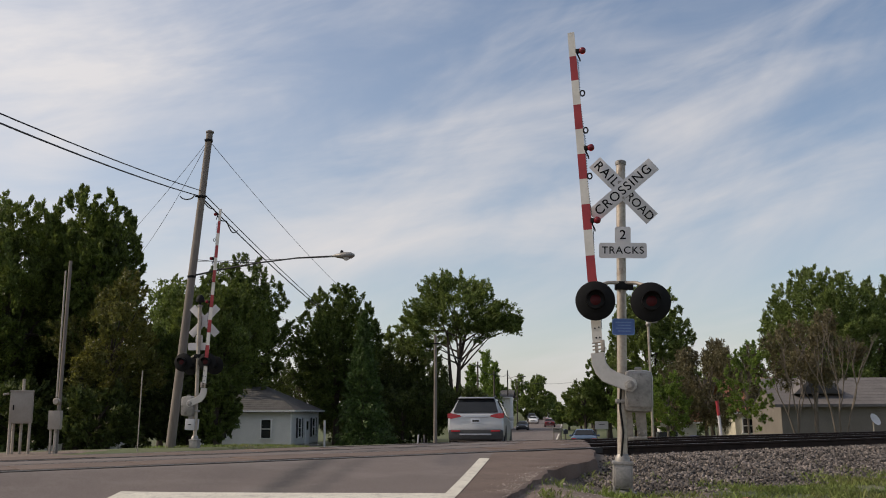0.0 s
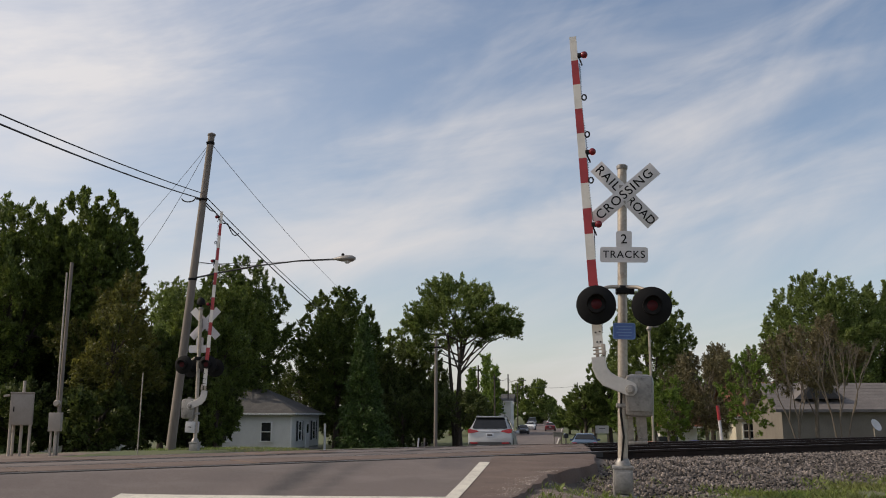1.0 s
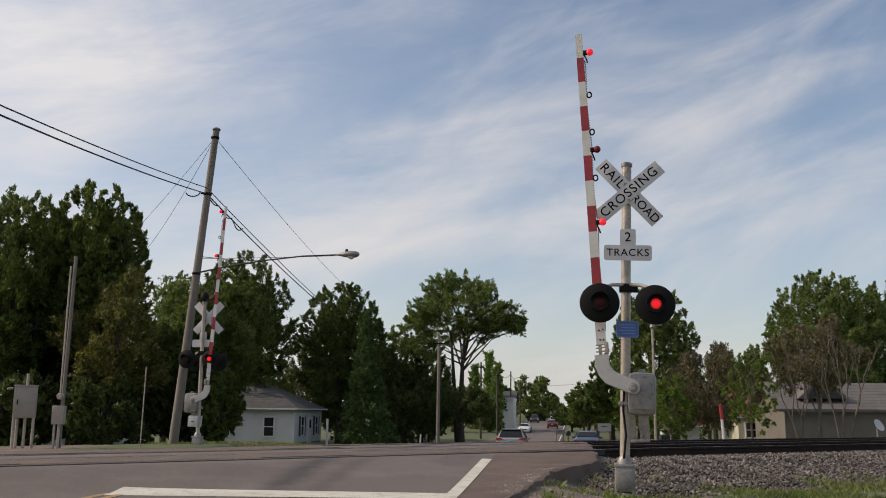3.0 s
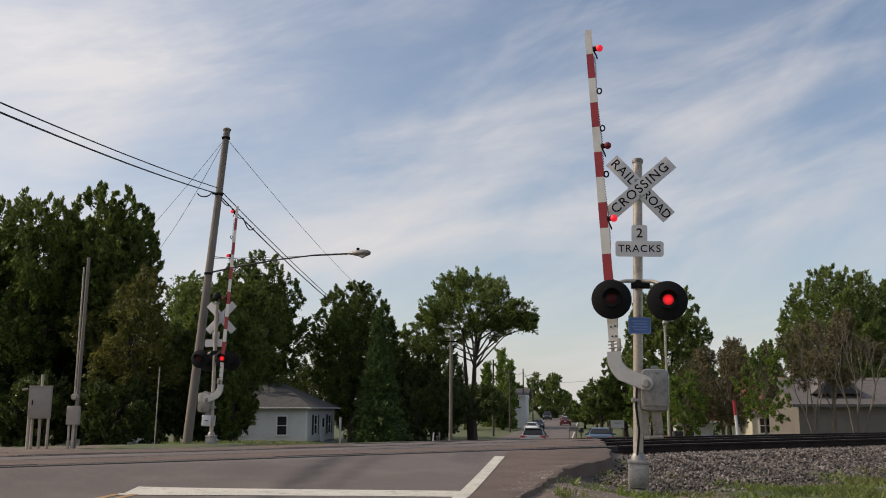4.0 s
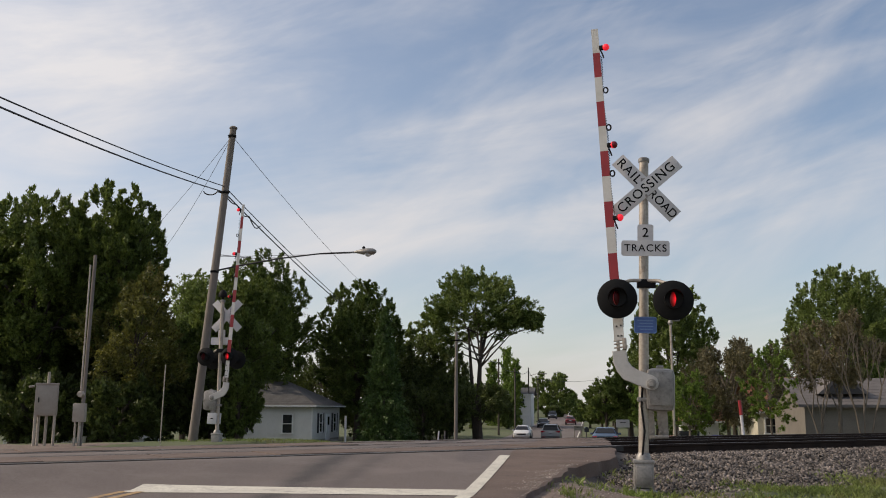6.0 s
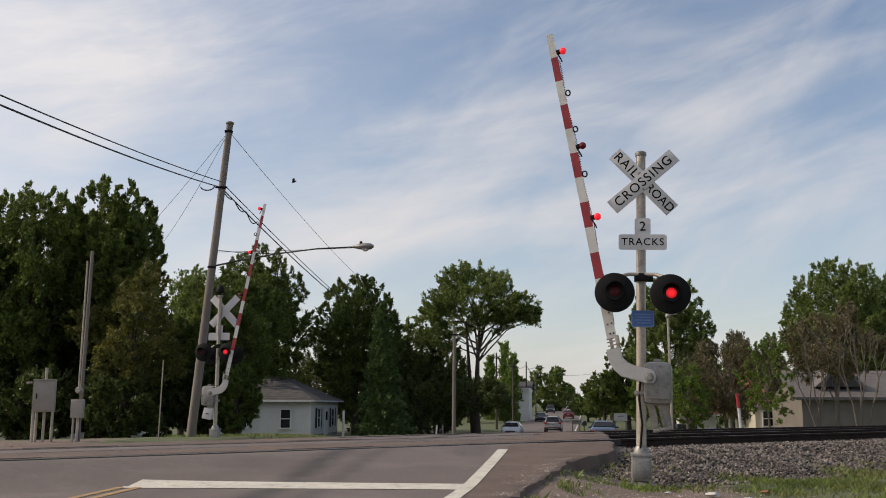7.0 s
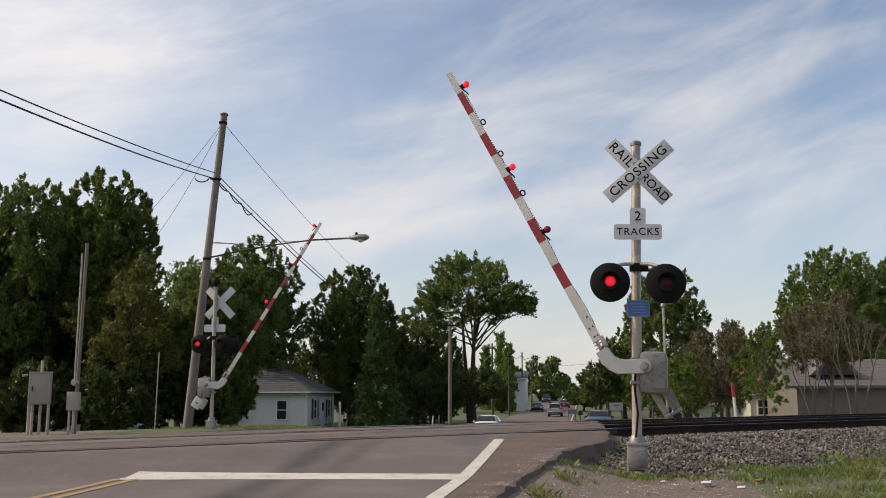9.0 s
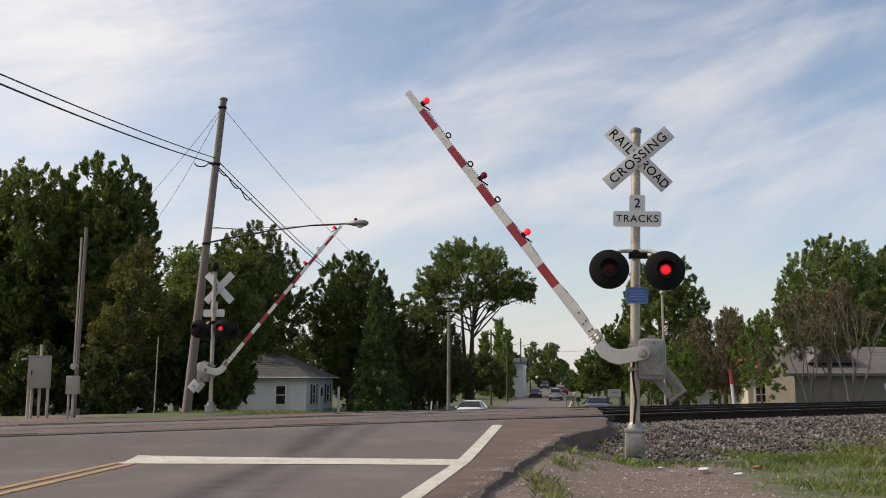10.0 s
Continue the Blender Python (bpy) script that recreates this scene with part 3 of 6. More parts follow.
def make_track(p0, top, name_label):
    """A standard-gauge track: two rails on timber ties."""
    tm = Matrix.Translation(track_at(0, p0, 0)) @ Matrix.Rotation(math.atan2(TR.y, TR.x), 4, "Z")
    tr = thing("railway_track", tm, name_label, "railway track", "railway tracks", "structure")
    prof = [(-0.07, 0), (0.07, 0), (0.065, 0.018), (0.012, 0.035), (0.01, 0.12), (0.036, 0.135), (0.036, 0.168), (0.028, 0.176), (-0.028, 0.176), (-0.036, 0.168), (-0.036, 0.135), (-0.01, 0.12), (-0.012, 0.035), (-0.065, 0.018)]
    for y in (0.0, 1.5):
        b = Build()
        n = len(prof)
        xs = (-160, -22, 2, 220)
        vs = [(x, y + py, top - 0.176 + pz + GRADE * min(2, max(-22, x))) for x in xs for py, pz in prof]
        fs = [(i + n * k, (i + 1) % n + n * k, (i + 1) % n + n + n * k, i + n + n * k) for k in range(3) for i in range(n)]
        b.add(vs, fs)
        me_rail = part("rail", b, [RAIL, RAIL_TOP], tr, "rusty steel rail with a polished head", smooth=False)
        for k in range(3):
            me_rail.data.polygons[7 + n * k].material_index = 1
    # ties with their plates; only those clear of the paved crossing
    tie = Build().box((0, 0, 0), (0.23, 2.6, 0.18), bevel=0.015).mesh("tie", TIE)
    plate = Build().box((0, 0, 0), (0.19, 0.34, 0.025)).box((0.05, 0.11, 0.03), (0.03, 0.03, 0.04)).box((-0.05, -0.11, 0.03), (0.03, 0.03, 0.04)).mesh("tie_plate", RAIL)
    for k in range(0, 60):
        ob = new("tie", tie)
        ob.parent = tr
        tx = 0.5 + 0.53 * k if p0 < 2 else -2.4 + 0.53 * k
        ob.matrix_basis = pose(tx, 0.75, top - 0.176 - 0.10 + GRADE * min(2, tx), 0, 0, random.uniform(-1.2, 1.2))
        for y in (0.0, 1.5):
            pl = new("tie_plate", plate)
            pl.parent = ob
            pl.matrix_basis = pose(0, y - 0.75, 0.098)
    # rubber panels either side of the rails within the road
    slope = pose(0, 0, 0, 0, -math.degrees(GRADE), 0)
    for y, w in ((0.75, 1.28),):
        a0, a1 = (-13.5, 0.1) if p0 < 2 else (-16.5, -2.9)
        steps = 8
        for k in range(steps):
            xa, xb = a0 + (a1 - a0) * k / steps, a0 + (a1 - a0) * (k + 1) / steps
            b = Build().box(((xa + xb) / 2, y, top - 0.06 + 0.004 + 0.008 * (k % 3 == 1)), (xb - xa - 0.03, w, 0.12), slope, bevel=0.015)
            part("crossing_panel", b, SHOULDER, tr, smooth=False)
    for y in (-0.11, 0.11, 1.39, 1.61):
        a0, a1 = (-13.6, 0.2) if p0 < 2 else (-16.6, -2.8)
        part("rubber_seal", Build().box(((a0 + a1) / 2, y, top - 0.05), (a1 - a0, 0.12, 0.10), slope), RUBBER, tr, "black rubber flangeway seal", smooth=False)
    return tr


def make_ballast():
    """Loose stones on the bed beside and between the rails."""
    rng = np.random.RandomState(11)
    base = np.array([(1, 0, 0), (-1, 0, 0), (0, 1, 0), (0, -1, 0), (0, 0, 1), (0, 0, -1)], float)
    tri = np.array([(0, 2, 4), (2, 1, 4), (1, 3, 4), (3, 0, 4), (2, 0, 5), (1, 2, 5), (3, 1, 5), (0, 3, 5)])
    vs, fs, k = [], [], 0
    n = 40000
    A = rng.uniform(-2.6, 17, n)
    P = np.where(rng.rand(n) < 0.86, rng.uniform(-4.1, -0.25, n), rng.uniform(-0.2, 7.6, n))
    size = rng.uniform(0.014, 0.042, n)
    for a, p, sz in zip(A, P, size):
        q = RAIL0 + TR * a + TN * p
        v, s = uv(q.x, q.y)
        if v < verge(p) + 0.22 + (0.3 if rng.rand() < 0.5 else 0):
            continue
        if p < -3.5 and rng.rand() < 0.65:
            continue
        z = float(land_z(q.x, q.y)) + sz * 0.35
        R = np.linalg.qr(rng.normal(size=(3, 3)))[0]
        pts = (base * rng.uniform(0.6, 1.2, (6, 1)) * sz) @ R.T + (q.x, q.y, z)
        vs.append(pts)
        fs.append(tri + k)
        k += 6
    me = raw_mesh("ballast", np.concatenate(vs), np.concatenate(fs), BALLAST)
    me.materials.append(PEBBLE)
    me.polygons.foreach_set("material_index", np.repeat((rng.rand(len(vs)) < 0.06).astype(np.int32), 8))
    tagged(new("ballast", me), "coarse grey and brown crushed stone ballast", "ballast", kind="stuff")


make_ground()
make_road()
make_track(0.0, 0.27, "near railway track with rusty rails on timber ties")
make_track(4.7, 0.19, "second railway track with rusty rails on timber ties")
make_ballast()


def make_pebbles():
    """Small stones strewn over the dirt by the road."""
    rng = np.random.RandomState(17)
    base = np.array([(1, 0, 0), (-1, 0, 0), (0, 1, 0), (0, -1, 0), (0, 0, 0.7), (0, 0, -0.7)], float)
    tri = np.array([(0, 2, 4), (2, 1, 4), (1, 3, 4), (3, 0, 4)])
    vs, fs, k = [], [], 0
    for _ in range(11000):
        x, y = rng.uniform(0.6, 8.5), rng.uniform(7.5, 17)
        v, s = uv(x, y)
        p = across_track(x, y)
        if v < verge(p) + 0.12 or p > -2.5 or (v > 4 and rng.rand() < 0.7):
            continue
        sz = rng.uniform(0.005, 0.02) * (2.0 if rng.rand() < 0.02 else 1)
        a = rng.uniform(0, 6.28)
        c, sn = math.cos(a), math.sin(a)
        pts = base * rng.uniform(0.6, 1.2, (6, 1)) * sz
        pts = np.stack([pts[:, 0] * c - pts[:, 1] * sn, pts[:, 0] * sn + pts[:, 1] * c, pts[:, 2]], 1) + (x, y, float(land_z(x, y)) + sz * 0.2)
        vs.append(pts)
        fs.append(tri + k)
        k += 6
    for _ in range(2600):
        s = rng.uniform(-4.5, 4.5)
        e = spot(0.8, s)
        vv = float(verge(across_track(e.x, e.y))) - abs(rng.normal(0, 0.16)) - 0.03
        if vv < 0.3:
            continue
        q = spot(vv, s)
        sz = rng.uniform(0.004, 0.013)
        vs.append(base * rng.uniform(0.6, 1.2, (6, 1)) * sz + (q.x, q.y, float(road_z(q.x, q.y)) - 0.004))
        fs.append(tri + k)
        k += 6
    tagged(new("gravel", raw_mesh("gravel", np.concatenate(vs), np.concatenate(fs), PEBBLE)), "loose pale gravel strewn over the dirt", "gravel", kind="stuff")
    for x, y, mat, l, name in ((3.35, 12.2, SIGN_WHITE, 0.16, "crushed white paper cup on the ground"), (3.6, 11.6, SIGN_WHITE, 0.12, "scrap of white paper on the ground"), (4.15, 12.6, BRICK, 0.12, "orange plastic scrap on the ground"), (2.9, 12.7, SIGN_WHITE, 0.08, "scrap of white paper on the ground")):
        o = on_land(x, y, 0.012)
        single("litter", Build().lathe([(l * 0.22, -l / 2), (l * 0.3, -l * 0.1), (l * 0.26, l * 0.2), (l * 0.34, l / 2)], 9, pose(0, 0, l * 0.2, 84, 12, 40) @ Matrix.Diagonal((1, 0.6, 1, 1))), mat, Matrix.Translation(o), name, "litter", "litter")


make_pebbles()


# ---- crossing signals ----
AX = -0.408                                                       # the arm's line, beside its pivot
def lettering(text, size, parent, m, mat, label, spread=1.0):
    cu = bpy.data.curves.new("lettering", "FONT")
    cu.body, cu.size, cu.extrude, cu.offset = text, size, 0.0015, size * 0.008
    cu.align_x, cu.align_y, cu.space_character = "CENTER", "CENTER", spread
    tmp = new("lettering_tmp", cu)
    dg = bpy.context.evaluated_depsgraph_get()
    me = bpy.data.meshes.new_from_object(tmp.evaluated_get(dg))
    bpy.data.objects.remove(tmp)
    me.materials.clear()
    me.materials.append(mat)
    ob = new("lettering", me)
    ob.parent = parent
    ob.matrix_basis = m @ pose(0, 0, 0, 90, 0, 0)
    return tagged(ob, label)


def plate_round(b, w, h, r, lo, hi, m=None, n=5):
    pts = []
    for cx, cz, a0 in ((w / 2 - r, h / 2 - r, 0), (-w / 2 + r, h / 2 - r, 90), (-w / 2 + r, -h / 2 + r, 180), (w / 2 - r, -h / 2 + r, 270)):
        pts += [(cx + r * math.cos(radians(a0 + 90 * k / n)), cz + r * math.sin(radians(a0 + 90 * k / n))) for k in range(n + 1)]
    return b.prism(pts, lo, hi, m)


def flashing_light(parent, x, y, z, back):
    """A round black target with a hood and a red lamp that turns its lit or its dark side forward."""
    m = pose(x, y, z, 0, 0, 180 if back else 0)
    disc = Build().lathe([(0.10, -0.03), (0.275, -0.012), (0.29, 0), (0.29, 0.008), (0.275, 0.012), (0.1, 0.02), (0.09, 0.10), (0.05, 0.16)], 40, pose(0, 0, 0, -90, 0, 0))
    ob = part("flashing_light", disc, BLACK, parent, "round black signal target with a hooded red lamp")
    ob.matrix_basis = m
    hood, n = Build(), 22
    vs, fs = [], []
    for r in (0.135, 0.128):
        for k in range(n + 1):
            a = radians(-40 + 260 * k / n)
            reach = -0.10 - 0.20 * max(0.0, math.sin(a)) ** 0.6 if math.sin(a) > 0 else -0.09
            vs += [(r * math.cos(a), 0.0, r * math.sin(a)), (r * math.cos(a), reach, r * math.sin(a))]
    w = 2 * (n + 1)
    for k in range(n):
        i = 2 * k
        fs += [(i, i + 1, i + 3, i + 2), (w + i, w + i + 2, w + i + 3, w + i + 1), (i + 1, w + i + 1, w + i + 3, i + 3)]
    part("hood", hood.add(vs, fs), BLACK, ob)
    part("lens_ring", Build().lathe([(0.118, -0.02), (0.126, -0.02), (0.126, 0.12), (0.118, 0.12)], 28, pose(0, -0.02, 0, 90, 0, 0)), BLACK, ob)
    lens = Build()
    dome = [(0.114, 0.0), (0.106, 0.012), (0.075, 0.026), (0.04, 0.034), (0.005, 0.037)]
    lens.lathe(dome, 26, pose(0, 0, 0, 90, 0, 0), 0).lathe(dome, 26, pose(0, 0, 0, -90, 0, 0), 1)
    lamp = part("lens", lens, [LENS_LIT, LENS_DARK], ob, "round red signal lens")
    lamp.location = (0, -0.115, 0)
    return lamp


def crossing_signal(base, lean, reach, bell, label):
    sg = thing("railroad_signal", Matrix.Translation(base) @ pose(0, 0, 0, 0, 0, ROAD_TURN + (180 if bell else 0)) @ pose(0, 0, 0, 0, lean, 0), label, "crossing signal", "crossing signals")
    lamps = {}
    top, cross, count = (4.54, 4.08, 3.27) if bell else (4.86, 4.42, 3.49)     # heights of the mast, crossbuck and plate
    # concrete footing, base casting and mast
    part("footing", Build().box((0, 0, -0.20), (0.52, 0.5, 0.24), bevel=0.03), CONCRETE, sg, "stained concrete footing")
    bs = Build().lathe([(0.21, -0.08), (0.21, -0.05), (0.15, -0.035), (0.14, -0.02)], 20).box((0, 0, 0.17), (0.28, 0.27, 0.36), bevel=0.035)
    bs.box((0, -0.14, 0.17), (0.22, 0.03, 0.26), bevel=0.012).box((0, 0, 0.36), (0.30, 0.29, 0.05), bevel=0.015)
    part("mast_base", bs, ALU, sg, "grey cast base box of the mast")
    for k in range(4):
        a = radians(45 + 90 * k)
        part("bolt", Build().tube([(0.18 * math.cos(a), 0.18 * math.sin(a), -0.06), (0.18 * math.cos(a), 0.18 * math.sin(a), 0.02)], 0.02, 6), ALU, sg)
    part("mast", Build().tube([(0, 0, 0.34), (0, 0, top)], [0.073, 0.07] if not bell else [0.06, 0.057], 24), GALV, sg, "tall galvanised steel mast")
    part("mast_collar", Build().lathe([(0.11, 0.37), (0.11, 0.43), (0.075, 0.49)], 20), ALU, sg)
    part("mast_cap", Build().lathe([(0.082, top - 0.02), (0.085, top), (0.085, top + 0.03), (0.06, top + 0.05)], 20), ALU, sg)
    part("conduit", Build().tube([(-0.02, -0.078, 0.45), (0.01, -0.082, 0.8), (-0.035, -0.08, 1.15), (-0.02, -0.078, 1.5)], 0.016, 8), BLACK, sg, "black cable running up the mast")
    if bell:
        part("bell", Build().lathe([(r, z + top) for r, z in ((0.03, 0.04), (0.04, 0.12), (0.13, 0.14), (0.14, 0.20), (0.11, 0.30), (0.05, 0.36))], 20), BLACK, sg, "black electric bell")
    # crossbuck
    for name, a, y, words in (("crossbuck_blade", -46, -0.085, (("RAIL", -0.36, 0.7), ("ROAD", 0.352, 0.7))), ("crossbuck_blade", 41.5 if not bell else 46, -0.10, (("CROSSING", 0.0, 1.0),))):
        m = pose(-0.13 if bell else 0.03, y, cross) @ pose(0, 0, 0, 0, -a, 0)
        bl = part(name, Build().box((0, 0, 0), (1.235, 0.01, 0.235), bevel=0.004), SIGN_WHITE, sg, "white crossbuck blade with black letters")
        bl.matrix_basis = m
        for word, at, _ in words:
            lettering(word, {"CROSSING": 0.20, "RAIL": 0.20, "ROAD": 0.185}[word], bl, pose(at, -0.0065, 0.0), BLACK, "black letters " + word, {"CROSSING": 1.16, "RAIL": 1.16, "ROAD": 1.02}[word])
    part("crossbuck_bracket", Build().box((0.0, -0.07, cross), (0.1, 0.06, 0.3), bevel=0.01).tube([(0.03, -0.075, cross - 0.12), (0.03, -0.125, cross - 0.12)], 0.018, 8), ALU, sg)
    # plate with the number of tracks
    b = plate_round(Build(), 0.71, 0.235, 0.04, -0.004, 0.004)
    tp = part("track_count_plate", b, SIGN_WHITE, sg, "white plate reading 2 TRACKS")
    tp.location = (0.02, -0.085, count)
    up = part("number_plate_top", plate_round(Build(), 0.235, 0.26, 0.035, -0.0035, 0.0035), SIGN_WHITE, tp)
    up.location = (0, 0.001, 0.235)
    lettering("TRACKS", 0.155, tp, pose(0, -0.0055, 0.0), BLACK, "black letters TRACKS", 1.14)
    lettering("2", 0.20, tp, pose(0, -0.0055, 0.235), BLACK, "black number 2")
    # lamps on their cross arm
    part("cross_arm", Build().tube([(-0.40, -0.30, 2.73), (-0.36, -0.28, 2.93), (-0.2, -0.16, 2.99), (0, -0.1, 3.0), (0.2, -0.16, 2.99), (0.36, -0.28, 2.93), (0.395, -0.30, 2.72)], 0.028, 10), GALV, sg, "bent pipe arm that carries the lamps")
    part("cross_arm_clamp", Build().box((0, -0.03, 2.96), (0.2, 0.22, 0.12), bevel=0.02).box((0.13, -0.09, 2.95), (0.08, 0.08, 0.12), bevel=0.015), BLACK, sg)
    lamps["front"] = [flashing_light(sg, -0.40, -0.42, 2.685, False), flashing_light(sg, 0.395, -0.42, 2.675, False)]
    if bell:
        lamps["back"] = [flashing_light(sg, 0.40, 0.20, 2.76, True), flashing_light(sg, -0.38, 0.20, 2.76, True)]
    if not bell:
        ip = part("notice_plate", plate_round(Build(), 0.33, 0.245, 0.03, -0.004, 0.004), BLUE_INK, sg, "small blue emergency notice plate")
        ip.location = (0.02, -0.082, 2.34)
        part("notice_face", plate_round(Build(), 0.305, 0.22, 0.025, -0.0065, -0.0045), SIGN_BLUE, ip)
        for k in range(4):
            part("print_bar", Build().box((0.01 * (k % 2), -0.0075, 0.065 - 0.043 * k), (0.23 - 0.04 * (k % 2), 0.0015, 0.016)), BLUE_INK, ip)
    # gate mechanism beside the mast
    box = Build().box((0.235, 0.02, 1.40), (0.42, 0.34, 0.62), bevel=0.10).box((0.235, -0.155, 1.42), (0.33, 0.03, 0.5), bevel=0.02)
    box.box((0.235, 0.02, 1.73), (0.10, 0.1, 0.05), bevel=0.015)
    part("gate_mechanism", box, ALU, sg, "grey cast housing of the gate drive")
    for z in (1.25, 1.58):
        part("mechanism_clamp", Build().box((0, 0.0, z), (0.19, 0.19, 0.07), bevel=0.02), ALU, sg)
    # the arm, about its pivot
    b = Build()
    outline = [(-0.06, -0.068), (0.03, -0.085), (0.08, -0.05), (0.095, 0.0), (0.08, 0.065), (0.037, 0.098), (-0.176, 0.195), (-0.265, 0.258), (-0.318, 0.345), (-0.33, 0.50), (-0.515, 0.494), (-0.51, 0.325), (-0.465, 0.20), (-0.385, 0.09)]
    b.prism(outline, -0.245, -0.205)
    rim = [Vector((x, -0.225, z)) for x, z in outline]
    b.tube([*rim, rim[0]], 0.012, 6, cap=False)
    arm = part("gate_arm", b, PALE_ALU, sg, "pivoting gate arm bracket of pale cast metal")
    arm.location = (0.122, 0, 1.48)
    part("pivot_bolt", Build().lathe([(0.075, 0), (0.07, 0.03), (0.045, 0.035), (0.04, 0.06)], 12, pose(0, -0.235, 0, 90, 0, 0)), ALU, arm)
    clamp = Build().box((-0.335, -0.235, 0.60), (0.06, 0.06, 0.17), bevel=0.01).box((-0.43, -0.225, 0.60), (0.05, 0.03, 0.22), bevel=0.006)
    for cz in (0.545, 0.60, 0.645):
        clamp.tube([(-0.49, -0.235, cz), (-0.33, -0.235, cz + 0.01)], 0.011, 6)
    part("arm_clamp", clamp, GALV, arm, "bolted clamp where the arm meets its bracket")
    if bell:
        for y in (-0.125, 0.20):
            part("counterweight_bar", Build().prism([(-0.06, 0.0), (0.06, 0.0), (0.03, -0.75), (-0.1, -0.75)], y, y + 0.016), ALU, arm)
            part("counterweight", Build().box((-0.03, y + 0.01, -0.64), (0.30, 0.07, 0.34), bevel=0.015), SIGN_WHITE, arm)
        part("weight_slot", Build().box((-0.03, -0.156, -0.64), (0.10, 0.012, 0.025)), BLACK, arm)
    else:
        # slim bars behind the housing, tied together at their ends
        for y, xa, xb in ((0.22, -0.13, -0.03), (0.30, 0.02, 0.165)):
            part("counterweight_bar", Build().prism([(xa, 0.05), (xb, 0.05), (xb + 0.01, -0.55), (xb - 0.005, -0.80), (xa + 0.012, -0.80), (xa, -0.5)], y, y + 0.022), ALU, arm)
        tie = Build().box((0.03, 0.27, -0.77), (0.27, 0.14, 0.045), bevel=0.012)
        for tx in (-0.07, 0.05, 0.12):
            tie.tube([(tx, 0.19, -0.70), (tx, 0.36, -0.70)], 0.016, 8)
        part("counterweight_tie", tie, ALU, arm)
    z0, z1, step = 0.655, reach, 0.397
    k, z = 0, z1
    while z > z0 + 0.02:
        lo = max(z0, z - step)
        red = k % 2 == 1 and k < (12 if bell else 10)
        wide = 0.12 if bell else 0.145
        w0, w1 = wide - 0.04 * (lo - z0) / (z1 - z0), wide - 0.04 * (z - z0) / (z1 - z0)
        sec = Build().prism([(AX - w0 / 2, lo), (AX + w0 / 2, lo), (AX + w1 / 2, z), (AX - w1 / 2, z)], -0.242, -0.212)
        part("arm_section", sec, ARM_RED if red else ARM_WHITE, arm, "red reflective section" if red else "white section of the arm", smooth=False)
        z, k = lo, k + 1
    for zz, dx in ((0.72, -0.02), (0.72, 0.03), (0.86, -0.03), (0.87, 0.03), (1.03, 0.02)):
        part("bolt", Build().tube([(-0.40 + dx, -0.25, zz), (-0.40 + dx, -0.24, zz)], 0.014, 6), BLACK, arm)
    small = []
    for d in ((0.18, 1.62, 3.0) if bell else (0.32, 1.90, 3.04)):
        zz = reach - d
        lb = part("arm_light_bracket", Build().box((-0.325, -0.227, zz), (0.07, 0.05, 0.07), bevel=0.01).tube([(-0.34, -0.227, zz - 0.04), (-0.31, -0.227, zz - 0.12), (-0.30, -0.227, zz - 0.17)], 0.012, 6), BLACK, arm)
        gl = Build()
        half = [(0.056 * math.cos(radians(a)), 0.056 * math.sin(radians(a))) for a in (0, 20, 40, 60, 80)]
        gl.lathe(half, 16, pose(0, 0, 0, 90, 0, 0), 0).lathe(half, 16, pose(0, 0, 0, -90, 0, 0), 1)
        g = part("arm_light", gl, [GLOBE_LIT, GLOBE_RED], arm, "small red globe lamp on the arm")
        g.location = (-0.255, -0.227, zz)
        small.append(g)
    # coiled cord along the arm
    pts = []
    n = 420
    for i in range(n):
        q = i / (n - 1)
        zz = 0.85 + (reach - 0.45 - 0.85) * q
        sag = 0.012 + 0.012 * math.sin(q * 21)
        coil = 0.011 if q > 0.45 else 0.004
        pts.append((AX + 0.062 - 0.014 * q + sag + coil * math.cos(i * 1.6), -0.23 + coil * math.sin(i * 1.6), zz))
    part("cord", Build().tube(pts, 0.0055, 4), BLACK, arm, "black coiled cord along the arm")
    for zz in (reach - 1.02, reach - 1.62, reach - 2.35):
        part("cord_loop", Build().tube([(-0.31 + 0.035 * math.cos(a), -0.24, zz + 0.045 * math.sin(a)) for a in np.linspace(0, 6.28, 12)], 0.012, 6), BLACK, arm)
    if bell:
        # this one carries its arm on the other side of the mast
        swap = Matrix.Diagonal((1, -1, 1, 1))
        for ob in (arm, *arm.children):
            if ob in small:
                ob.location.y *= -1
                continue
            ob.data.transform(swap)
            ob.data.flip_normals()
    return sg, arm, lamps, small


NEAR = crossing_signal(Vector((2.80, 13.9, -0.15)), 1.8, 5.53, False, "galvanised railroad crossing signal with crossbuck, lamps and striped gate arm")
FAR = crossing_signal(Vector((-7.31, 29.7, -0.22)), 0.0, 6.2, True, "far railroad crossing signal seen from behind, with bell and striped arm")


# ---- poles, wires, cabinets ----
def bow(a, b, sag, n=14):
    a, b = Vector(a), Vector(b)
    return [a.lerp(b, i / n) - Vector((0, 0, sag * 4 * (i / n) * (1 - i / n))) for i in range(n + 1)]


def wire(a, b, sag, r, label):
    single("overhead_wire", Build().tube(bow(a, b, sag), r, 6), WIRE, Matrix(), label, "wire", "overhead wires")


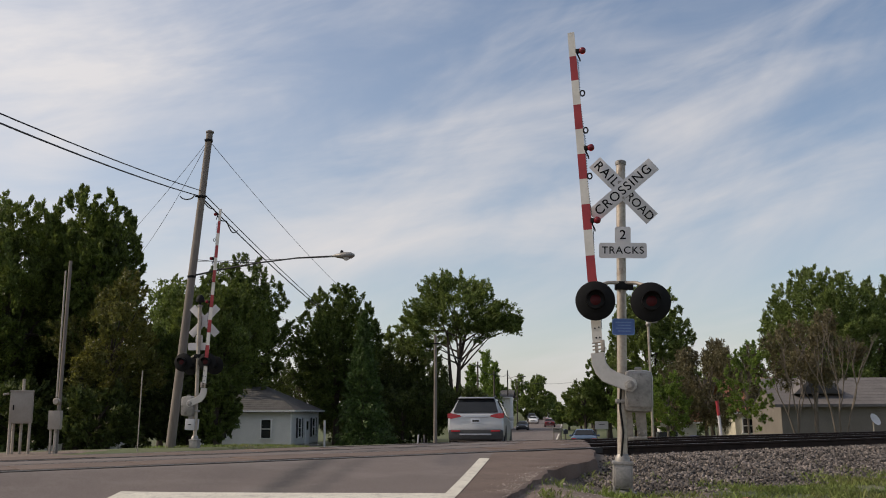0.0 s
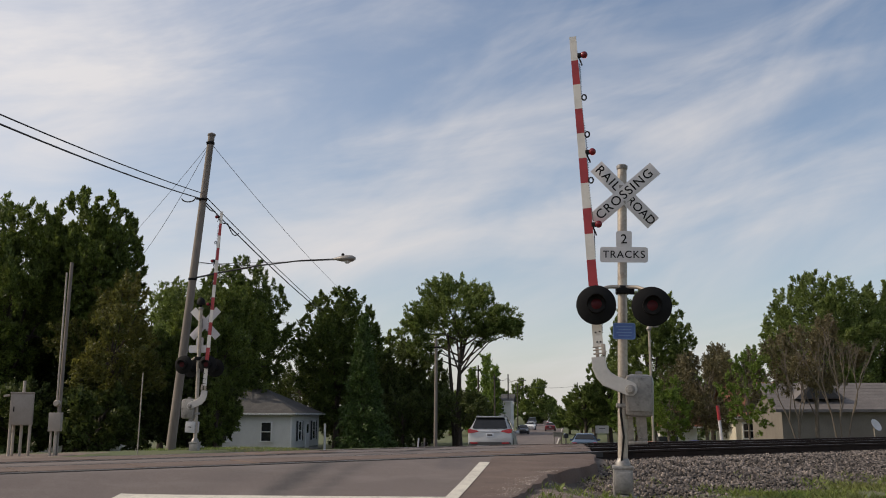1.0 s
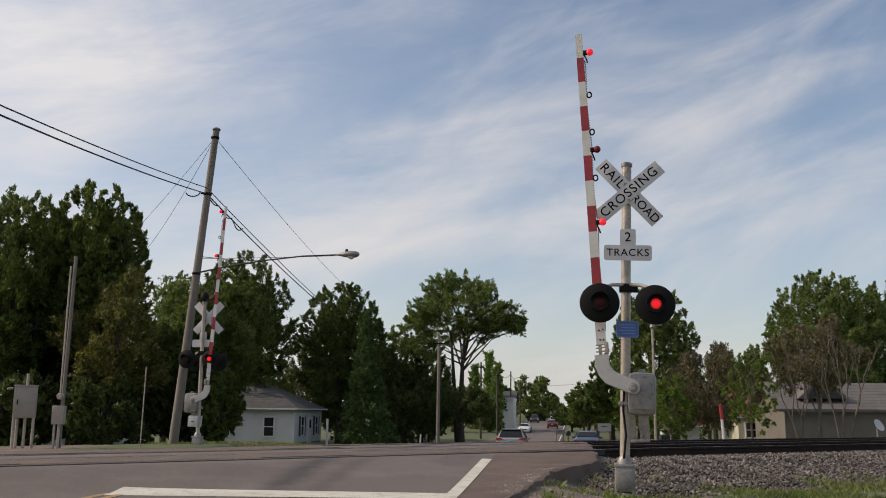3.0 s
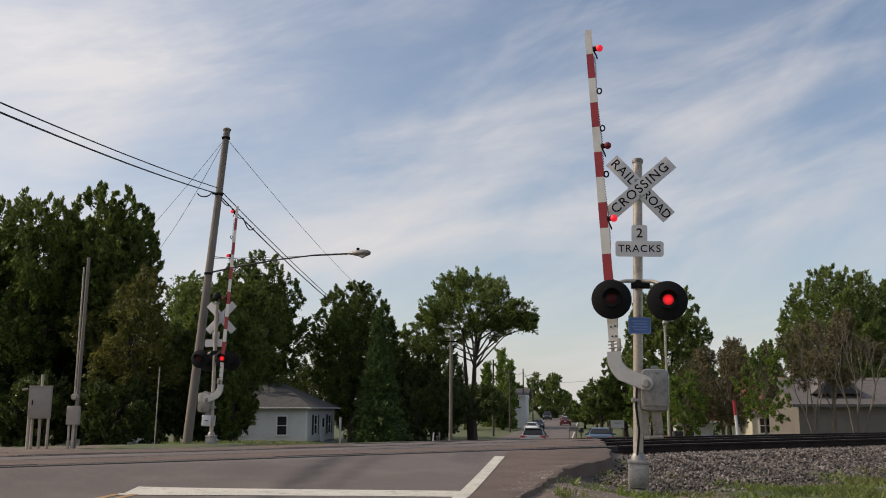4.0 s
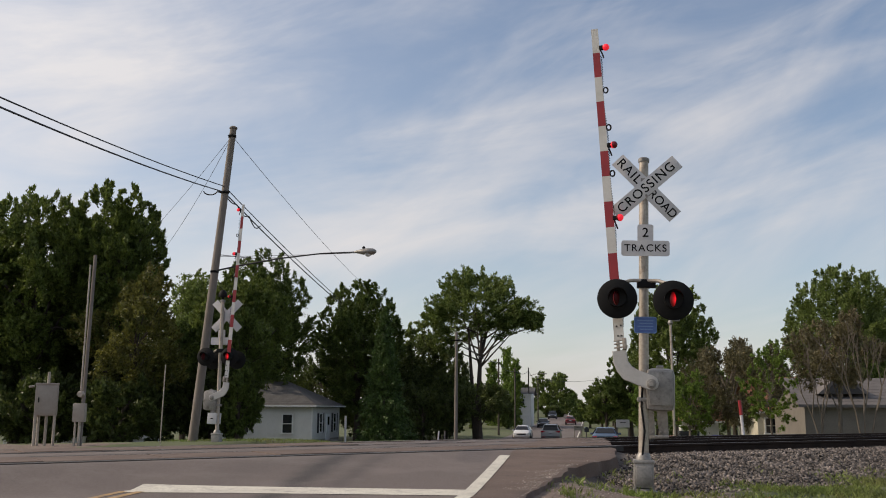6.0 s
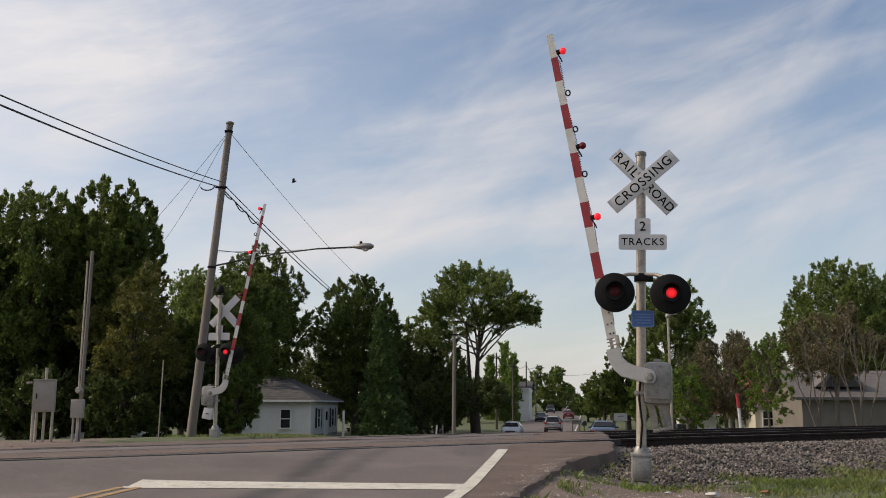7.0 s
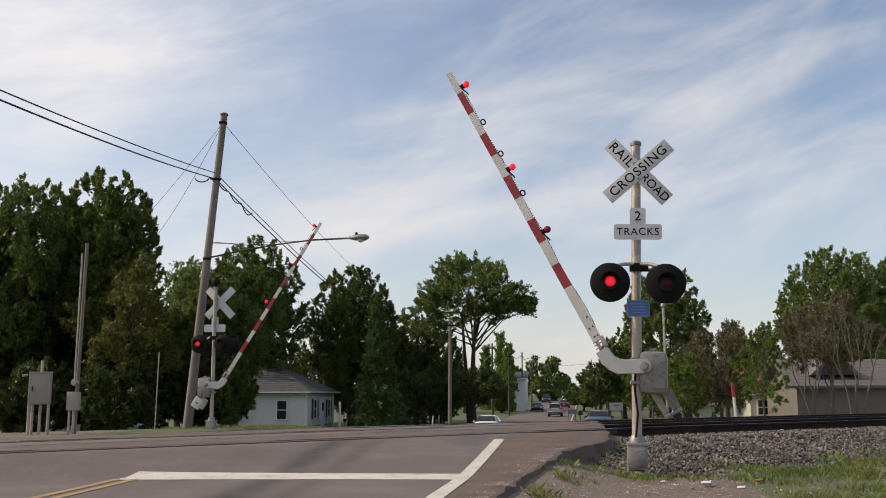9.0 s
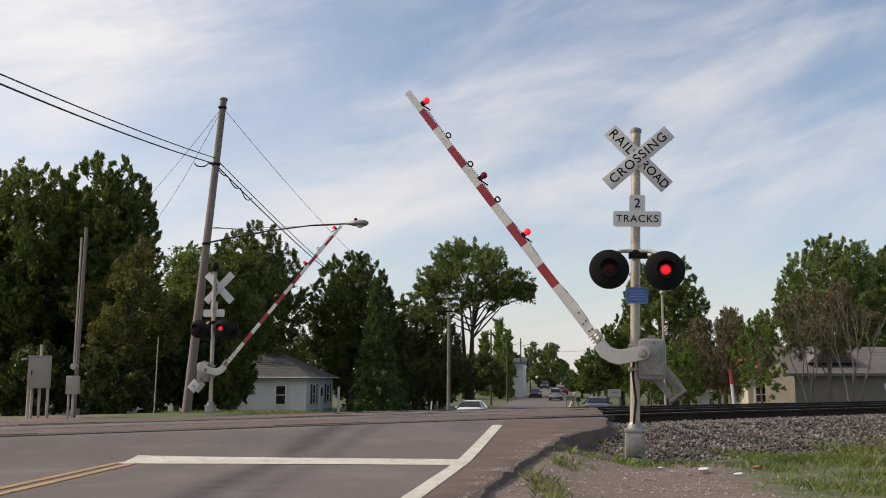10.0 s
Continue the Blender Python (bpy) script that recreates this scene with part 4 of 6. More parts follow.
def utility_pole(name, foot, top, r0, r1, label, fittings=(), wood=POLE_WOOD):
    foot, top = Vector(foot), Vector(top)
    foot.z = float(land_z(foot.x, foot.y)) - 0.1
    po = thing(name, Matrix.Translation(foot), label, "utility pole", "utility poles")
    d = top - foot
    part("shaft", Build().tube([d * k for k in (0, 0.25, 0.5, 0.75, 1)], [r0 + (r1 - r0) * k for k in (0, 0.25, 0.5, 0.75, 1)], 14), wood, po)
    for f, h in fittings:
        b = Build().tube([d * f + Vector((-h, -r1, 0)), d * f + Vector((h, -r1, 0))], 0.03, 8)
        b.lathe([(r1 + 0.03, -0.04), (r1 + 0.03, 0.04)], 12, Matrix.Translation(d * f))
        part("wire_bracket", b, BLACK, po)
    return po


big = utility_pole("utility_pole", (-8.42, 31.0, 0), (-7.53, 31.0, 10.5), 0.155, 0.11, "tall leaning weathered wooden utility pole beside the crossing", ((0.785, 0.2), (0.97, 0.12), (0.53, 0.12)))
part("pole_cap", Build().lathe([(0.14, 0), (0.14, 0.05), (0.05, 0.1)], 12, Matrix.Translation(Vector((0.89, 0, 10.68)))), POLE_WOOD, big)
# street lamp on a long arm
la = thing("street_lamp", Matrix.Translation((-7.9, 31.0, 5.5)), "street lamp on a long curved arm fixed to the utility pole", "street lamp")
part("arm", Build().tube([(0, 0, 0), (0.9, -0.15, 0.17), (2.2, -0.4, 0.36), (3.6, -0.7, 0.48), (4.9, -0.95, 0.50)], [0.03, 0.028, 0.026, 0.024, 0.022], 8), WIRE, la)
part("brace", Build().tube([(0.02, 0, 0.55), (1.2, -0.2, 0.40), (2.3, -0.4, 0.38)], 0.012, 6), WIRE, la)
hd = part("lamp_head", Build().lathe([(0.05, 0), (0.09, 0.1), (0.15, 0.25), (0.19, 0.45), (0.17, 0.62), (0.08, 0.72)], 16, pose(4.75, -0.93, 0.50, 0, 90, -10) @ Matrix.Diagonal((0.6, 1, 1, 1))), ALU, la, "grey cobra-style lamp head")
part("photocell", Build().lathe([(0.05, 0), (0.05, 0.08), (0.02, 0.1)], 10, pose(5.05, -0.98, 0.58)), BLACK, hd)
part("diffuser", Build().lathe([(0.04, -0.12), (0.13, -0.06), (0.15, 0.0)], 14, pose(5.2, -1.0, 0.46)), HEAD, hd)
CT = Vector((-7.76, 31.0, 8.22))
wire(CT, (-7.9, 15.0, 6.05), 0.10, 0.020, "thick black overhead cable sagging from the pole")
wire(CT + Vector((0, 0, 0.2)), (-7.9, 15.0, 6.22), 0.08, 0.016, "thick black overhead cable sagging from the pole")
wire(CT, (-5.9, 50.0, 6.5), 0.12, 0.022, "black overhead cable running off among the trees")
wire(CT + Vector((0, 0, 0.2)), (-5.95, 50.0, 6.7), 0.08, 0.016, "black overhead cable running off among the trees")
loops = Build().tube([CT + Vector((-0.42 + 0.24 * math.cos(a), -0.15, 0.02 + 0.16 * math.sin(a))) - big.location for a in np.linspace(3.4, 6.28, 9)], 0.022, 6)
part("cable_loop", loops, WIRE, big, "black drip loop of cable at the pole")
slack = []
for k in range(26):
    f = k / 25
    c = CT.lerp(Vector((-7.35, 35.2, 7.85)), f) + Vector((0.02, -0.1, -0.02 - 0.26 * abs(math.sin(f * 3 * math.pi)) * (0.35 + 0.65 * f)))
    slack.append(c - big.location)
part("cable_loop", Build().tube(slack, 0.020, 6), WIRE, big, "slack black cable hanging in loops beside the pole")
PT = Vector((-7.56, 31.0, 10.2))
wire(PT, (-15.4, 46.0, 9.3), 0.1, 0.008, "thin overhead wire running down to the trees")
wire(PT, (-14.9, 46.0, 8.1), 0.35, 0.008, "thin overhead wire running down to the trees")
wire(PT, (-5.6, 60.0, 8.8), 0.2, 0.009, "thin overhead wire running off over the trees")
wire((-7.85, 31.0, 5.98), (-2.5, 30.0, 5.98), 0.02, 0.007, "thin lamp feed wire")
PP = utility_pole("utility_pole", (-10.15, 26.0, 0), (-10.07, 26.0, 5.2), 0.052, 0.046, "short weathered wooden service pole with a meter box")
part("meter_box", Build().box((0, -0.16, 1.0), (0.33, 0.18, 0.5), bevel=0.02), CAB_GREY, PP, "grey steel box on the pole")
mt = part("meter", Build().lathe([(0.09, 0), (0.09, 0.08), (0.07, 0.12)], 16, pose(0.02, -0.16, 1.5, 90, 0, 0)), GALV, PP, "round electric meter")
part("conduit", Build().tube([(-0.02, -0.12, 1.6), (0.0, -0.11, 5.1)], 0.024, 8), GALV, PP, "grey conduit running up the pole")
part("conduit", Build().tube([(-0.1, -0.16, 0.0), (-0.1, -0.16, 0.8)], 0.035, 8), GALV, PP)
part("conduit", Build().tube([(0.02, -0.16, 0.0), (0.02, -0.16, 0.8)], 0.04, 8), GALV, PP)


def relay_cabinet():
    o = on_land(-11.15, 26.0)
    cb = thing("relay_cabinet", Matrix.Translation(o) @ pose(0, 0, 0, 0, 0, 20), "grey steel relay cabinet raised on pipe legs", "cabinet")
    part("body", Build().box((0, 0, 1.25), (0.58, 0.34, 0.86), bevel=0.02).box((0, 0, 1.69), (0.60, 0.37, 0.04), bevel=0.012), CAB_GREY, cb)
    part("door", Build().box((0.02, -0.182, 1.24), (0.5, 0.02, 0.76), bevel=0.008), CAB_GREY, cb)
    part("handle", Build().box((-0.19, -0.205, 1.25), (0.03, 0.03, 0.14), bevel=0.008), BLACK, cb)
    part("side_arm", Build().tube([(-0.33, -0.1, 1.62), (-0.46, -0.15, 1.60)], 0.03, 8), CAB_GREY, cb)
    part("vent_pipe", Build().tube([(0.02, 0, 1.7), (0.02, 0, 2.02)], 0.04, 10), GALV, cb)
    for x, y in ((-0.25, -0.13), (0.24, -0.13), (-0.18, 0.13), (0.02, 0.08)):
        part("leg", Build().tube([(x, y, -0.1), (x, y, 0.84)], 0.04, 10), GALV, cb)


relay_cabinet()


def thin_post(x, y, top, r, mat, label, lean=0.0):
    o = on_land(x, y, -0.05)
    po = thing("marker_post", Matrix.Translation(o), label, "post", "posts")
    part("post", Build().tube([(0, 0, 0), (lean, 0, top - o.z)], r, 8), mat, po)
    return po


thin_post(-8.1, 26.5, 2.15, 0.016, GALV, "thin grey steel rod standing by the track", 0.04)
mk = thin_post(9.55, 31.0, 0.80, 0.05, SIGN_WHITE, "white marker post with a red top beside the track", -0.05)
o = mk.matrix_world.translation
part("red_top", Build().tube([(-0.05, 0, 0.80 - o.z), (-0.085, 0, 1.28 - o.z)], 0.056, 8), ARM_RED, mk, "red painted top")
thin_post(-5.75, 52.0, 0.55, 0.06, SIGN_WHITE, "white marker post at the roadside")


# ---- trees ----
def leaves(rng, centres, radii, axes, count, size, up=0.35):
    """Small pointed leaf faces in tufts that taper along their axes; most of them face out and up."""
    n = len(centres) * count
    c, ax = np.repeat(centres, count, 0), np.repeat(axes, count, 0)
    r = np.repeat(radii, count)[:, None]
    u = rng.rand(n, 1) ** 0.8
    d = rng.normal(size=(n, 3))
    d /= np.linalg.norm(d, axis=1, keepdims=True)
    pos = c + ax * r * (2.3 * u - 0.9) + d * r * (1.1 - 0.75 * u) * rng.uniform(0.25, 1.0, (n, 1))
    face = d * 0.7 + np.array([0, 0, 0.45]) + rng.normal(size=(n, 3)) * 0.55
    a = ax * 0.8 + d * 0.4 + rng.normal(size=(n, 3)) * 0.45 + np.array([0, 0, up - 0.3])
    b = np.cross(a, face)
    b /= np.linalg.norm(b, axis=1, keepdims=True) + 1e-6
    a /= np.linalg.norm(a, axis=1, keepdims=True)
    s = size * rng.uniform(0.5, 1.3, (n, 1))
    v = np.stack([pos - a * s * 0.25 + b * s * 0.36, pos + a * s * 0.95, pos - a * s * 0.2 - b * s * 0.36], 1)
    return v.reshape(-1, 3), np.arange(n * 3).reshape(-1, 3)


# lobes of the spreading roadside tree: across, up (parts of its half width and half height), width
SPREAD = [(-0.42, 0.25, 0.34), (0.02, 0.66, 0.36), (-0.72, -0.22, 0.26), (0.40, 0.28, 0.34), (0.72, 0.04, 0.25), (0.86, -0.14, 0.17), (-0.20, -0.18, 0.34), (0.25, -0.15, 0.30),
          (-0.55, -0.58, 0.26), (-0.32, 0.60, 0.28), (0.50, -0.14, 0.22), (-0.85, -0.50, 0.16), (0.0, 0.2, 0.42), (0.32, 0.52, 0.28), (-0.62, 0.10, 0.24)]


def tree(kind, x, y, low, high, half, rng, style):
    """A tapered trunk with limbs to clumps of leaves. low, high: the crown's heights."""
    leaf, bark, clumps, count, size, label, cat, trunk_r = style
    z0 = float(land_z(x, y)) - 0.15
    tall = high - low
    root = thing("tree", Matrix.Translation((x, y, z0)), label, cat, "trees")
    C, R = [], []
    # boughs: the crown's larger lobes, spread over it unevenly
    far = max(1.0, math.hypot(x, y) * 0.0021 / (size * 0.72))
    size = size * 0.72 * far
    clumps = int(clumps * (1.55 if y < 95 and kind not in ("under", "bush") else 1.1))
    nb = {"elm": 15, "maple": 22, "deep": 24, "rbig": 22, "rdeep": 18}.get(kind, 11)
    boughs = []
    for k in range(nb):
        zc = 1 - 2 * (k + 0.5) / nb
        an = k * 2.39996 + rng.uniform(-0.4, 0.4)
        rr = math.sqrt(1 - zc * zc)
        reach = rng.uniform(0.56, 0.74)
        if kind == "elm":
            sx, sz, sw = SPREAD[k]
            boughs.append((np.array([sx, rng.uniform(-0.45, 0.45), sz]), sw))
            continue
        boughs.append((np.array([rr * math.cos(an), rr * math.sin(an), zc]) * reach, rng.uniform(0.24, 0.36)))
    if kind not in ("elm", "brown", "bright"):
        boughs.append((np.zeros(3), 0.5))
    for k in range(clumps):
        t = (k + 0.5) / clumps
        if kind == "conifer":
            h = t ** 1.2
            ang = k * 2.4
            rad = half * (1 - h) * rng.uniform(0.4, 1.05) + 0.1
            C.append((rad * math.cos(ang), rad * math.sin(ang), low - z0 + tall * h - rad * 0.2))
            R.append(0.25 + 0.4 * (1 - h))
            continue
        if kind == "poplar":
            ang, h = k * 2.4, t
            rad = half * rng.uniform(0.1, 0.75) * (math.sin(math.pi * min(1, h * 0.85 + 0.12)) ** 0.5)
            C.append((rad * math.cos(ang), rad * math.sin(ang), low - z0 + tall * h * 0.97))
            R.append(half * 0.35)
            continue
        at, wide_b = boughs[k % len(boughs)]
        d = rng.normal(size=3)
        d /= np.linalg.norm(d)
        q = at + d * wide_b * rng.uniform(0.15, 1.0) ** 0.5
        zz = low - z0 + tall * (0.5 + 0.5 * q[2])
        wide = half * (1.0 if kind in ("elm", "under", "bush", "low") else (1.08 - 0.25 * max(0.0, q[2])))
        C.append((q[0] * wide, q[1] * wide, zz))
        R.append(rng.uniform(0.06, 0.15) * half * (0.74 if kind == "elm" else (1.05 if kind in ("rbig", "rdeep") else 0.9)))
    C, R = np.array(C), np.array(R)
    if kind in ("maple", "deep", "rdeep", "rbig"):
        # tufts that stand out of the top and the flanks
        n = clumps // 4
        d = rng.normal(size=(n, 3))
        d[:, 2] = np.abs(d[:, 2]) * 0.9
        d /= np.linalg.norm(d, axis=1, keepdims=True)
        tz = low - z0 + tall * (0.5 + 0.5 * d[:, 2]) + rng.uniform(-0.5, 0.1, n)
        C = np.concatenate([C, np.stack([d[:, 0] * half * 0.95, d[:, 1] * half * 0.95, tz], 1)])
        R = np.concatenate([R, rng.uniform(0.045, 0.10, n) * half])
    out = C - np.array([0, 0, low - z0 + tall * 0.35])
    out /= np.linalg.norm(out, axis=1, keepdims=True) + 1e-6
    ax = out * (1.0 if kind in ("conifer", "elm") else 0.6) + rng.normal(size=C.shape) * 0.45 + np.array([0, 0, 0.1 if kind in ("conifer", "elm") else 0.42])
    ax /= np.linalg.norm(ax, axis=1, keepdims=True)
    v, f = leaves(rng, C, R, ax, count, size, 0.6 if kind in ("maple", "poplar") else 0.3)
    cr = new("crown", raw_mesh("crown", v, f, leaf))
    cr.parent = root
    # trunk and limbs
    b = Build()
    sway = rng.normal(size=2) * 0.03 * tall
    top = low - z0 + tall * (0.85 if kind in ("conifer", "poplar") else (0.4 if kind == "elm" else 0.55))
    pts = [(sway[0] * t * t, sway[1] * t * t, top * t) for t in np.linspace(0, 1, 7)]
    b.tube(pts, [trunk_r * (1.25 - 0.25 * min(1, 6 * t)) * (1 - 0.8 * t) + 0.015 for t in np.linspace(0, 1, 7)], 9)
    if kind == "elm":
        # a second stem leans out from the foot
        b.tube([(-0.7 * t - 0.25, 0.1 * t, top * t) for t in np.linspace(0, 1, 6)], [trunk_r * 0.7 * (1 - 0.75 * t) + 0.02 for t in np.linspace(0, 1, 6)], 8)
    part("trunk", b, bark, root)
    lim = Build()
    pick = rng.choice(len(C), min(len(C), 22 if kind in ("elm", "brown") else 14), replace=False)
    for i in pick:
        t = rng.uniform(0.62, 0.97) if kind == "elm" else rng.uniform(0.35, 0.9)
        a = Vector((sway[0] * t * t, sway[1] * t * t, top * t))
        e = Vector(C[i])
        if e.z < a.z:
            a.z = max(0.3 * top, e.z - 0.6)
        m = a.lerp(e, 0.5) + Vector((0, 0, 0.12 * (e - a).length))
        r = trunk_r * (0.26 if kind == "elm" else 0.34)
        lim.tube([a, a.lerp(m, 0.5), m, m.lerp(e, 0.6), e], [r, r * 0.75, r * 0.5, r * 0.3, 0.012], 5)
    part("branching", lim, bark, root)
    return root


STYLE = {
    "maple": (LEAF_MAPLE, BARK, 430, 95, 0.20, "large leafy maple with deep green foliage and spiky tufts", "tree", 0.32),
    "yellow": (LEAF_YELLOW, BARK, 240, 70, 0.17, "yellowish green leafy tree at the edge of the wood", "tree", 0.2),
    "sapling": (LEAF_FRESH, BARK, 200, 70, 0.16, "light green leafy young tree beside the crossing", "tree", 0.12),
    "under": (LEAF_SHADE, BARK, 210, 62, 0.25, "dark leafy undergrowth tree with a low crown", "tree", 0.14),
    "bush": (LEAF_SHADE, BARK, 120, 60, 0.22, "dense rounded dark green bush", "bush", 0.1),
    "mid": (LEAF_MID, BARK, 200, 55, 0.34, "green leafy tree in the distance", "tree", 0.25),
    "deep": (LEAF_DEEP, BARK, 420, 85, 0.27, "tall dense dark green broadleaf tree behind the house", "tree", 0.3),
    "conifer": (LEAF_CONIFER, BARK, 240, 75, 0.25, "green pointed conifer among the broadleaf trees", "tree", 0.16),
    "elm": (LEAF_MID, BARK, 440, 90, 0.26, "tall spreading tree with open crown and bare trunk", "tree", 0.38),
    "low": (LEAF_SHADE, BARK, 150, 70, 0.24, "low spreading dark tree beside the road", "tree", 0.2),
    "poplar": (LEAF_BRIGHT, PALE_BARK, 90, 50, 0.36, "narrow light green poplar", "tree", 0.16),
    "rmid": (LEAF_MID, BARK, 150, 55, 0.32, "green tree along the far street", "tree", 0.2),
    "rdeep": (LEAF_MID, BARK, 300, 75, 0.25, "leafy green tree beyond the tracks", "tree", 0.26),
    "bright": (LEAF_BRIGHT, PALE_BARK, 95, 48, 0.16, "young tree with bright fresh green leaves", "tree", 0.07),
    "brown": (LEAF_BROWN, PALE_BARK, 300, 38, 0.14, "sparse brownish tree just coming into leaf", "tree", 0.12),
    "rbig": (LEAF_MID, BARK, 400, 85, 0.25, "large round green tree behind the garage", "tree", 0.34),
}
TREES = [
    ("under", -34.0, 62.0, -1.6, 5.5, 4.5), ("under", -29.0, 66.0, -1.8, 6.0, 4.5), ("under", -26.0, 56.0, -1.4, 5.5, 3.8),
    ("under", -23.5, 68.0, -1.9, 7.0, 4.5), ("under", -18.5, 62.0, -1.8, 5.0, 3.0), ("under", -14.0, 100.0, -2.1, 7.0, 5.0),
    ("under", -20.0, 98.0, -2.1, 7.5, 5.0), ("under", -4.5, 104.0, -2.1, 6.5, 4.5), ("under", 0.2, 106.0, -2.1, 6.0, 3.6),
    ("maple", -13.0, 58.0, 1.5, 9.2, 3.2), ("maple", -27.0, 52.0, 1.5, 10.5, 3.8), ("mid", -17.8, 66.0, 1.0, 8.6, 3.0), ("under", -13.2, 54.0, -1.5, 4.5, 2.6),
    ("mid", 8.6, 142.0, -2.0, 3.2, 1.9), ("poplar", 10.2, 147.0, -2.0, 8.6, 1.3),
    ("under", -1.2, 89.0, -2.0, 6.6, 3.8), ("under", -4.8, 91.0, -2.0, 7.4, 4.2), ("under", -9.6, 95.0, -2.0, 7.6, 4.4), ("under", -2.4, 84.0, -2.0, 3.6, 3.0), 
    ("maple", -19.2, 51.0, 1.6, 11.0, 3.3), ("under", -23.0, 47.0, -1.0, 5.5, 3.0), ("under", -17.0, 48.0, -1.0, 5.0, 2.8), ("under", -12.6, 47.0, -0.9, 3.4, 2.0),
    ("rmid", 15.8, 96.0, 0.2, 4.2, 2.6), ("rmid", 20.5, 118.0, -0.8, 5.0, 3.2), ("rmid", 27.5, 160.0, -1.0, 4.4, 3.6), ("rmid", 21.5, 88.0, -1.4, 5.0, 3.0),
    ("rmid", 23.5, 86.0, -1.5, 5.4, 3.4), ("rmid", 28.2, 88.0, -1.5, 6.0, 3.6), ("brown", 21.5, 72.0, -0.5, 6.4, 3.0), ("brown", 25.0, 75.0, -0.5, 6.2, 3.0), ("bright", 14.4, 56.0, -0.8, 3.0, 1.4),
    ("bush", -1.0, 96.0, -2.1, 3.4, 3.0), ("bush", -7.5, 92.0, -2.1, 3.0, 3.2), ("bush", -20.0, 48.5, -1.0, 2.4, 2.2), ("bush", -15.2, 49.0, -1.0, 2.2, 2.0),
    ("rmid", 24.0, 110.0, -2.0, 4.8, 3.4), ("rmid", 30.0, 100.0, -2.0, 5.6, 3.8), ("rmid", 38.0, 95.0, -2.0, 6.4, 4.2), ("rmid", 46.0, 92.0, -2.0, 7.0, 4.6),
    ("rmid", 26.0, 130.0, -2.0, 3.6, 3.0), ("rmid", 33.0, 145.0, -2.0, 4.4, 3.6), ("rmid", 42.0, 150.0, -2.0, 5.0, 4.2),
    ("mid", -2.0, 170.0, -2.1, 6.0, 5.0), ("mid", 8.0, 190.0, -2.1, 6.0, 5.0), ("mid", 14.0, 215.0, -2.1, 7.0, 4.6), ("mid", 20.0, 280.0, -2.1, 9.0, 6.0), ("mid", 44.0, 260.0, -2.1, 7.5, 6.0), ("mid", 52.0, 230.0, -2.1, 6.5, 6.0),
    ("maple", -20.9, 46.0, 1.8, 11.7, 3.4),
    ("maple", -17.2, 47.0, 3.0, 12.4, 2.7),
    ("yellow", -14.6, 43.0, 0.2, 7.7, 2.9),
    ("maple", -24.7, 48.0, 1.6, 11.0, 3.2),
    ("under", -21.9, 50.0, -0.9, 7.1, 3.3),
    ("under", -19.2, 52.0, -1.0, 5.7, 2.8),
    ("mid", -22.7, 85.0, 2.6, 13.4, 3.6),
    ("deep", -16.6, 82.0, 0.1, 14.5, 4.7),
    ("under", -16.4, 60.0, -1.3, 6.4, 2.9),
    ("under", -10.5, 45.0, -0.7, 4.0, 1.6),
    ("deep", -8.5, 86.0, 0.0, 12.6, 4.2),
    ("conifer", -5.5, 78.0, -2.0, 9.1, 2.1),
    ("under", -12.4, 92.0, -2.5, 9.4, 4.4),
    ("under", -7.8, 90.0, -2.4, 7.0, 4.9),
    ("under", -2.7, 92.0, -2.5, 7.1, 3.9),
    ("bush", -4.4, 88.0, -2.3, 4.7, 3.2),
    ("elm", 2.7, 92.0, 5.0, 15.0, 5.9),
    ("sapling", -9.9, 44.0, -0.6, 3.0, 1.2), ("sapling", -10.3, 46.0, 2.0, 6.2, 1.7), ("sapling", -12.0, 47.5, 1.5, 6.8, 2.0),
    ("under", -14.6, 41.6, -0.9, 2.4, 2.3), ("under", -18.6, 42.6, -1.0, 2.8, 2.6), ("under", -22.6, 44.0, -1.0, 3.2, 3.0),
    ("mid", -24.3, 86.0, 1.0, 14.6, 4.6), ("under", -3.4, 91.0, -2.0, 9.0, 3.4), ("under", -0.4, 93.0, -2.0, 8.0, 3.0), ("mid", -4.8, 96.0, -1.0, 9.8, 2.6),
    ("low", 2.6, 84.0, -0.2, 3.4, 3.6),
    ("poplar", 9.0, 150.0, -3.3, 10.6, 1.8),
    ("poplar", 6.9, 155.0, -3.5, 8.6, 1.7),
    ("mid", 3.0, 140.0, -2.2, 5.3, 2.9),
    ("mid", 26.1, 240.0, -1.6, 11.3, 6.5),
    ("mid", 32.2, 260.0, -1.8, 5.9, 4.7),
    ("bush", 23.9, 220.0, -1.7, 1.9, 2.9),
    ("bush", 31.2, 230.0, -1.8, 1.2, 3.0),
    ("rmid", 17.6, 110.0, -0.9, 3.0, 3.0),
    ("rmid", 22.1, 150.0, -1.5, 2.0, 3.1),
    ("rdeep", 17.8, 75.0, 0.6, 11.1, 3.4),
    ("bright", 11.4, 52.0, -0.4, 3.5, 1.9),
    ("bright", 12.6, 50.0, -0.3, 3.1, 1.4),
    ("brown", 16.4, 56.0, -0.6, 5.5, 3.1),
    ("bright", 16.9, 50.0, -0.5, 4.9, 1.5),
    ("brown", 20.5, 50.0, 1.6, 6.4, 2.7),
    ("rbig", 30.4, 72.0, 0.2, 11.9, 4.6),
    ("rbig", 36.6, 75.0, 0.1, 11.5, 4.1),
    ("rdeep", 18.1, 95.0, -1.2, 7.3, 2.6),
]


def make_trees():
    rng = np.random.RandomState(5)
    for kind, x, y, low, high, half in TREES:
        tree(kind, x, y, low, high, half, rng, STYLE[kind])


make_trees()


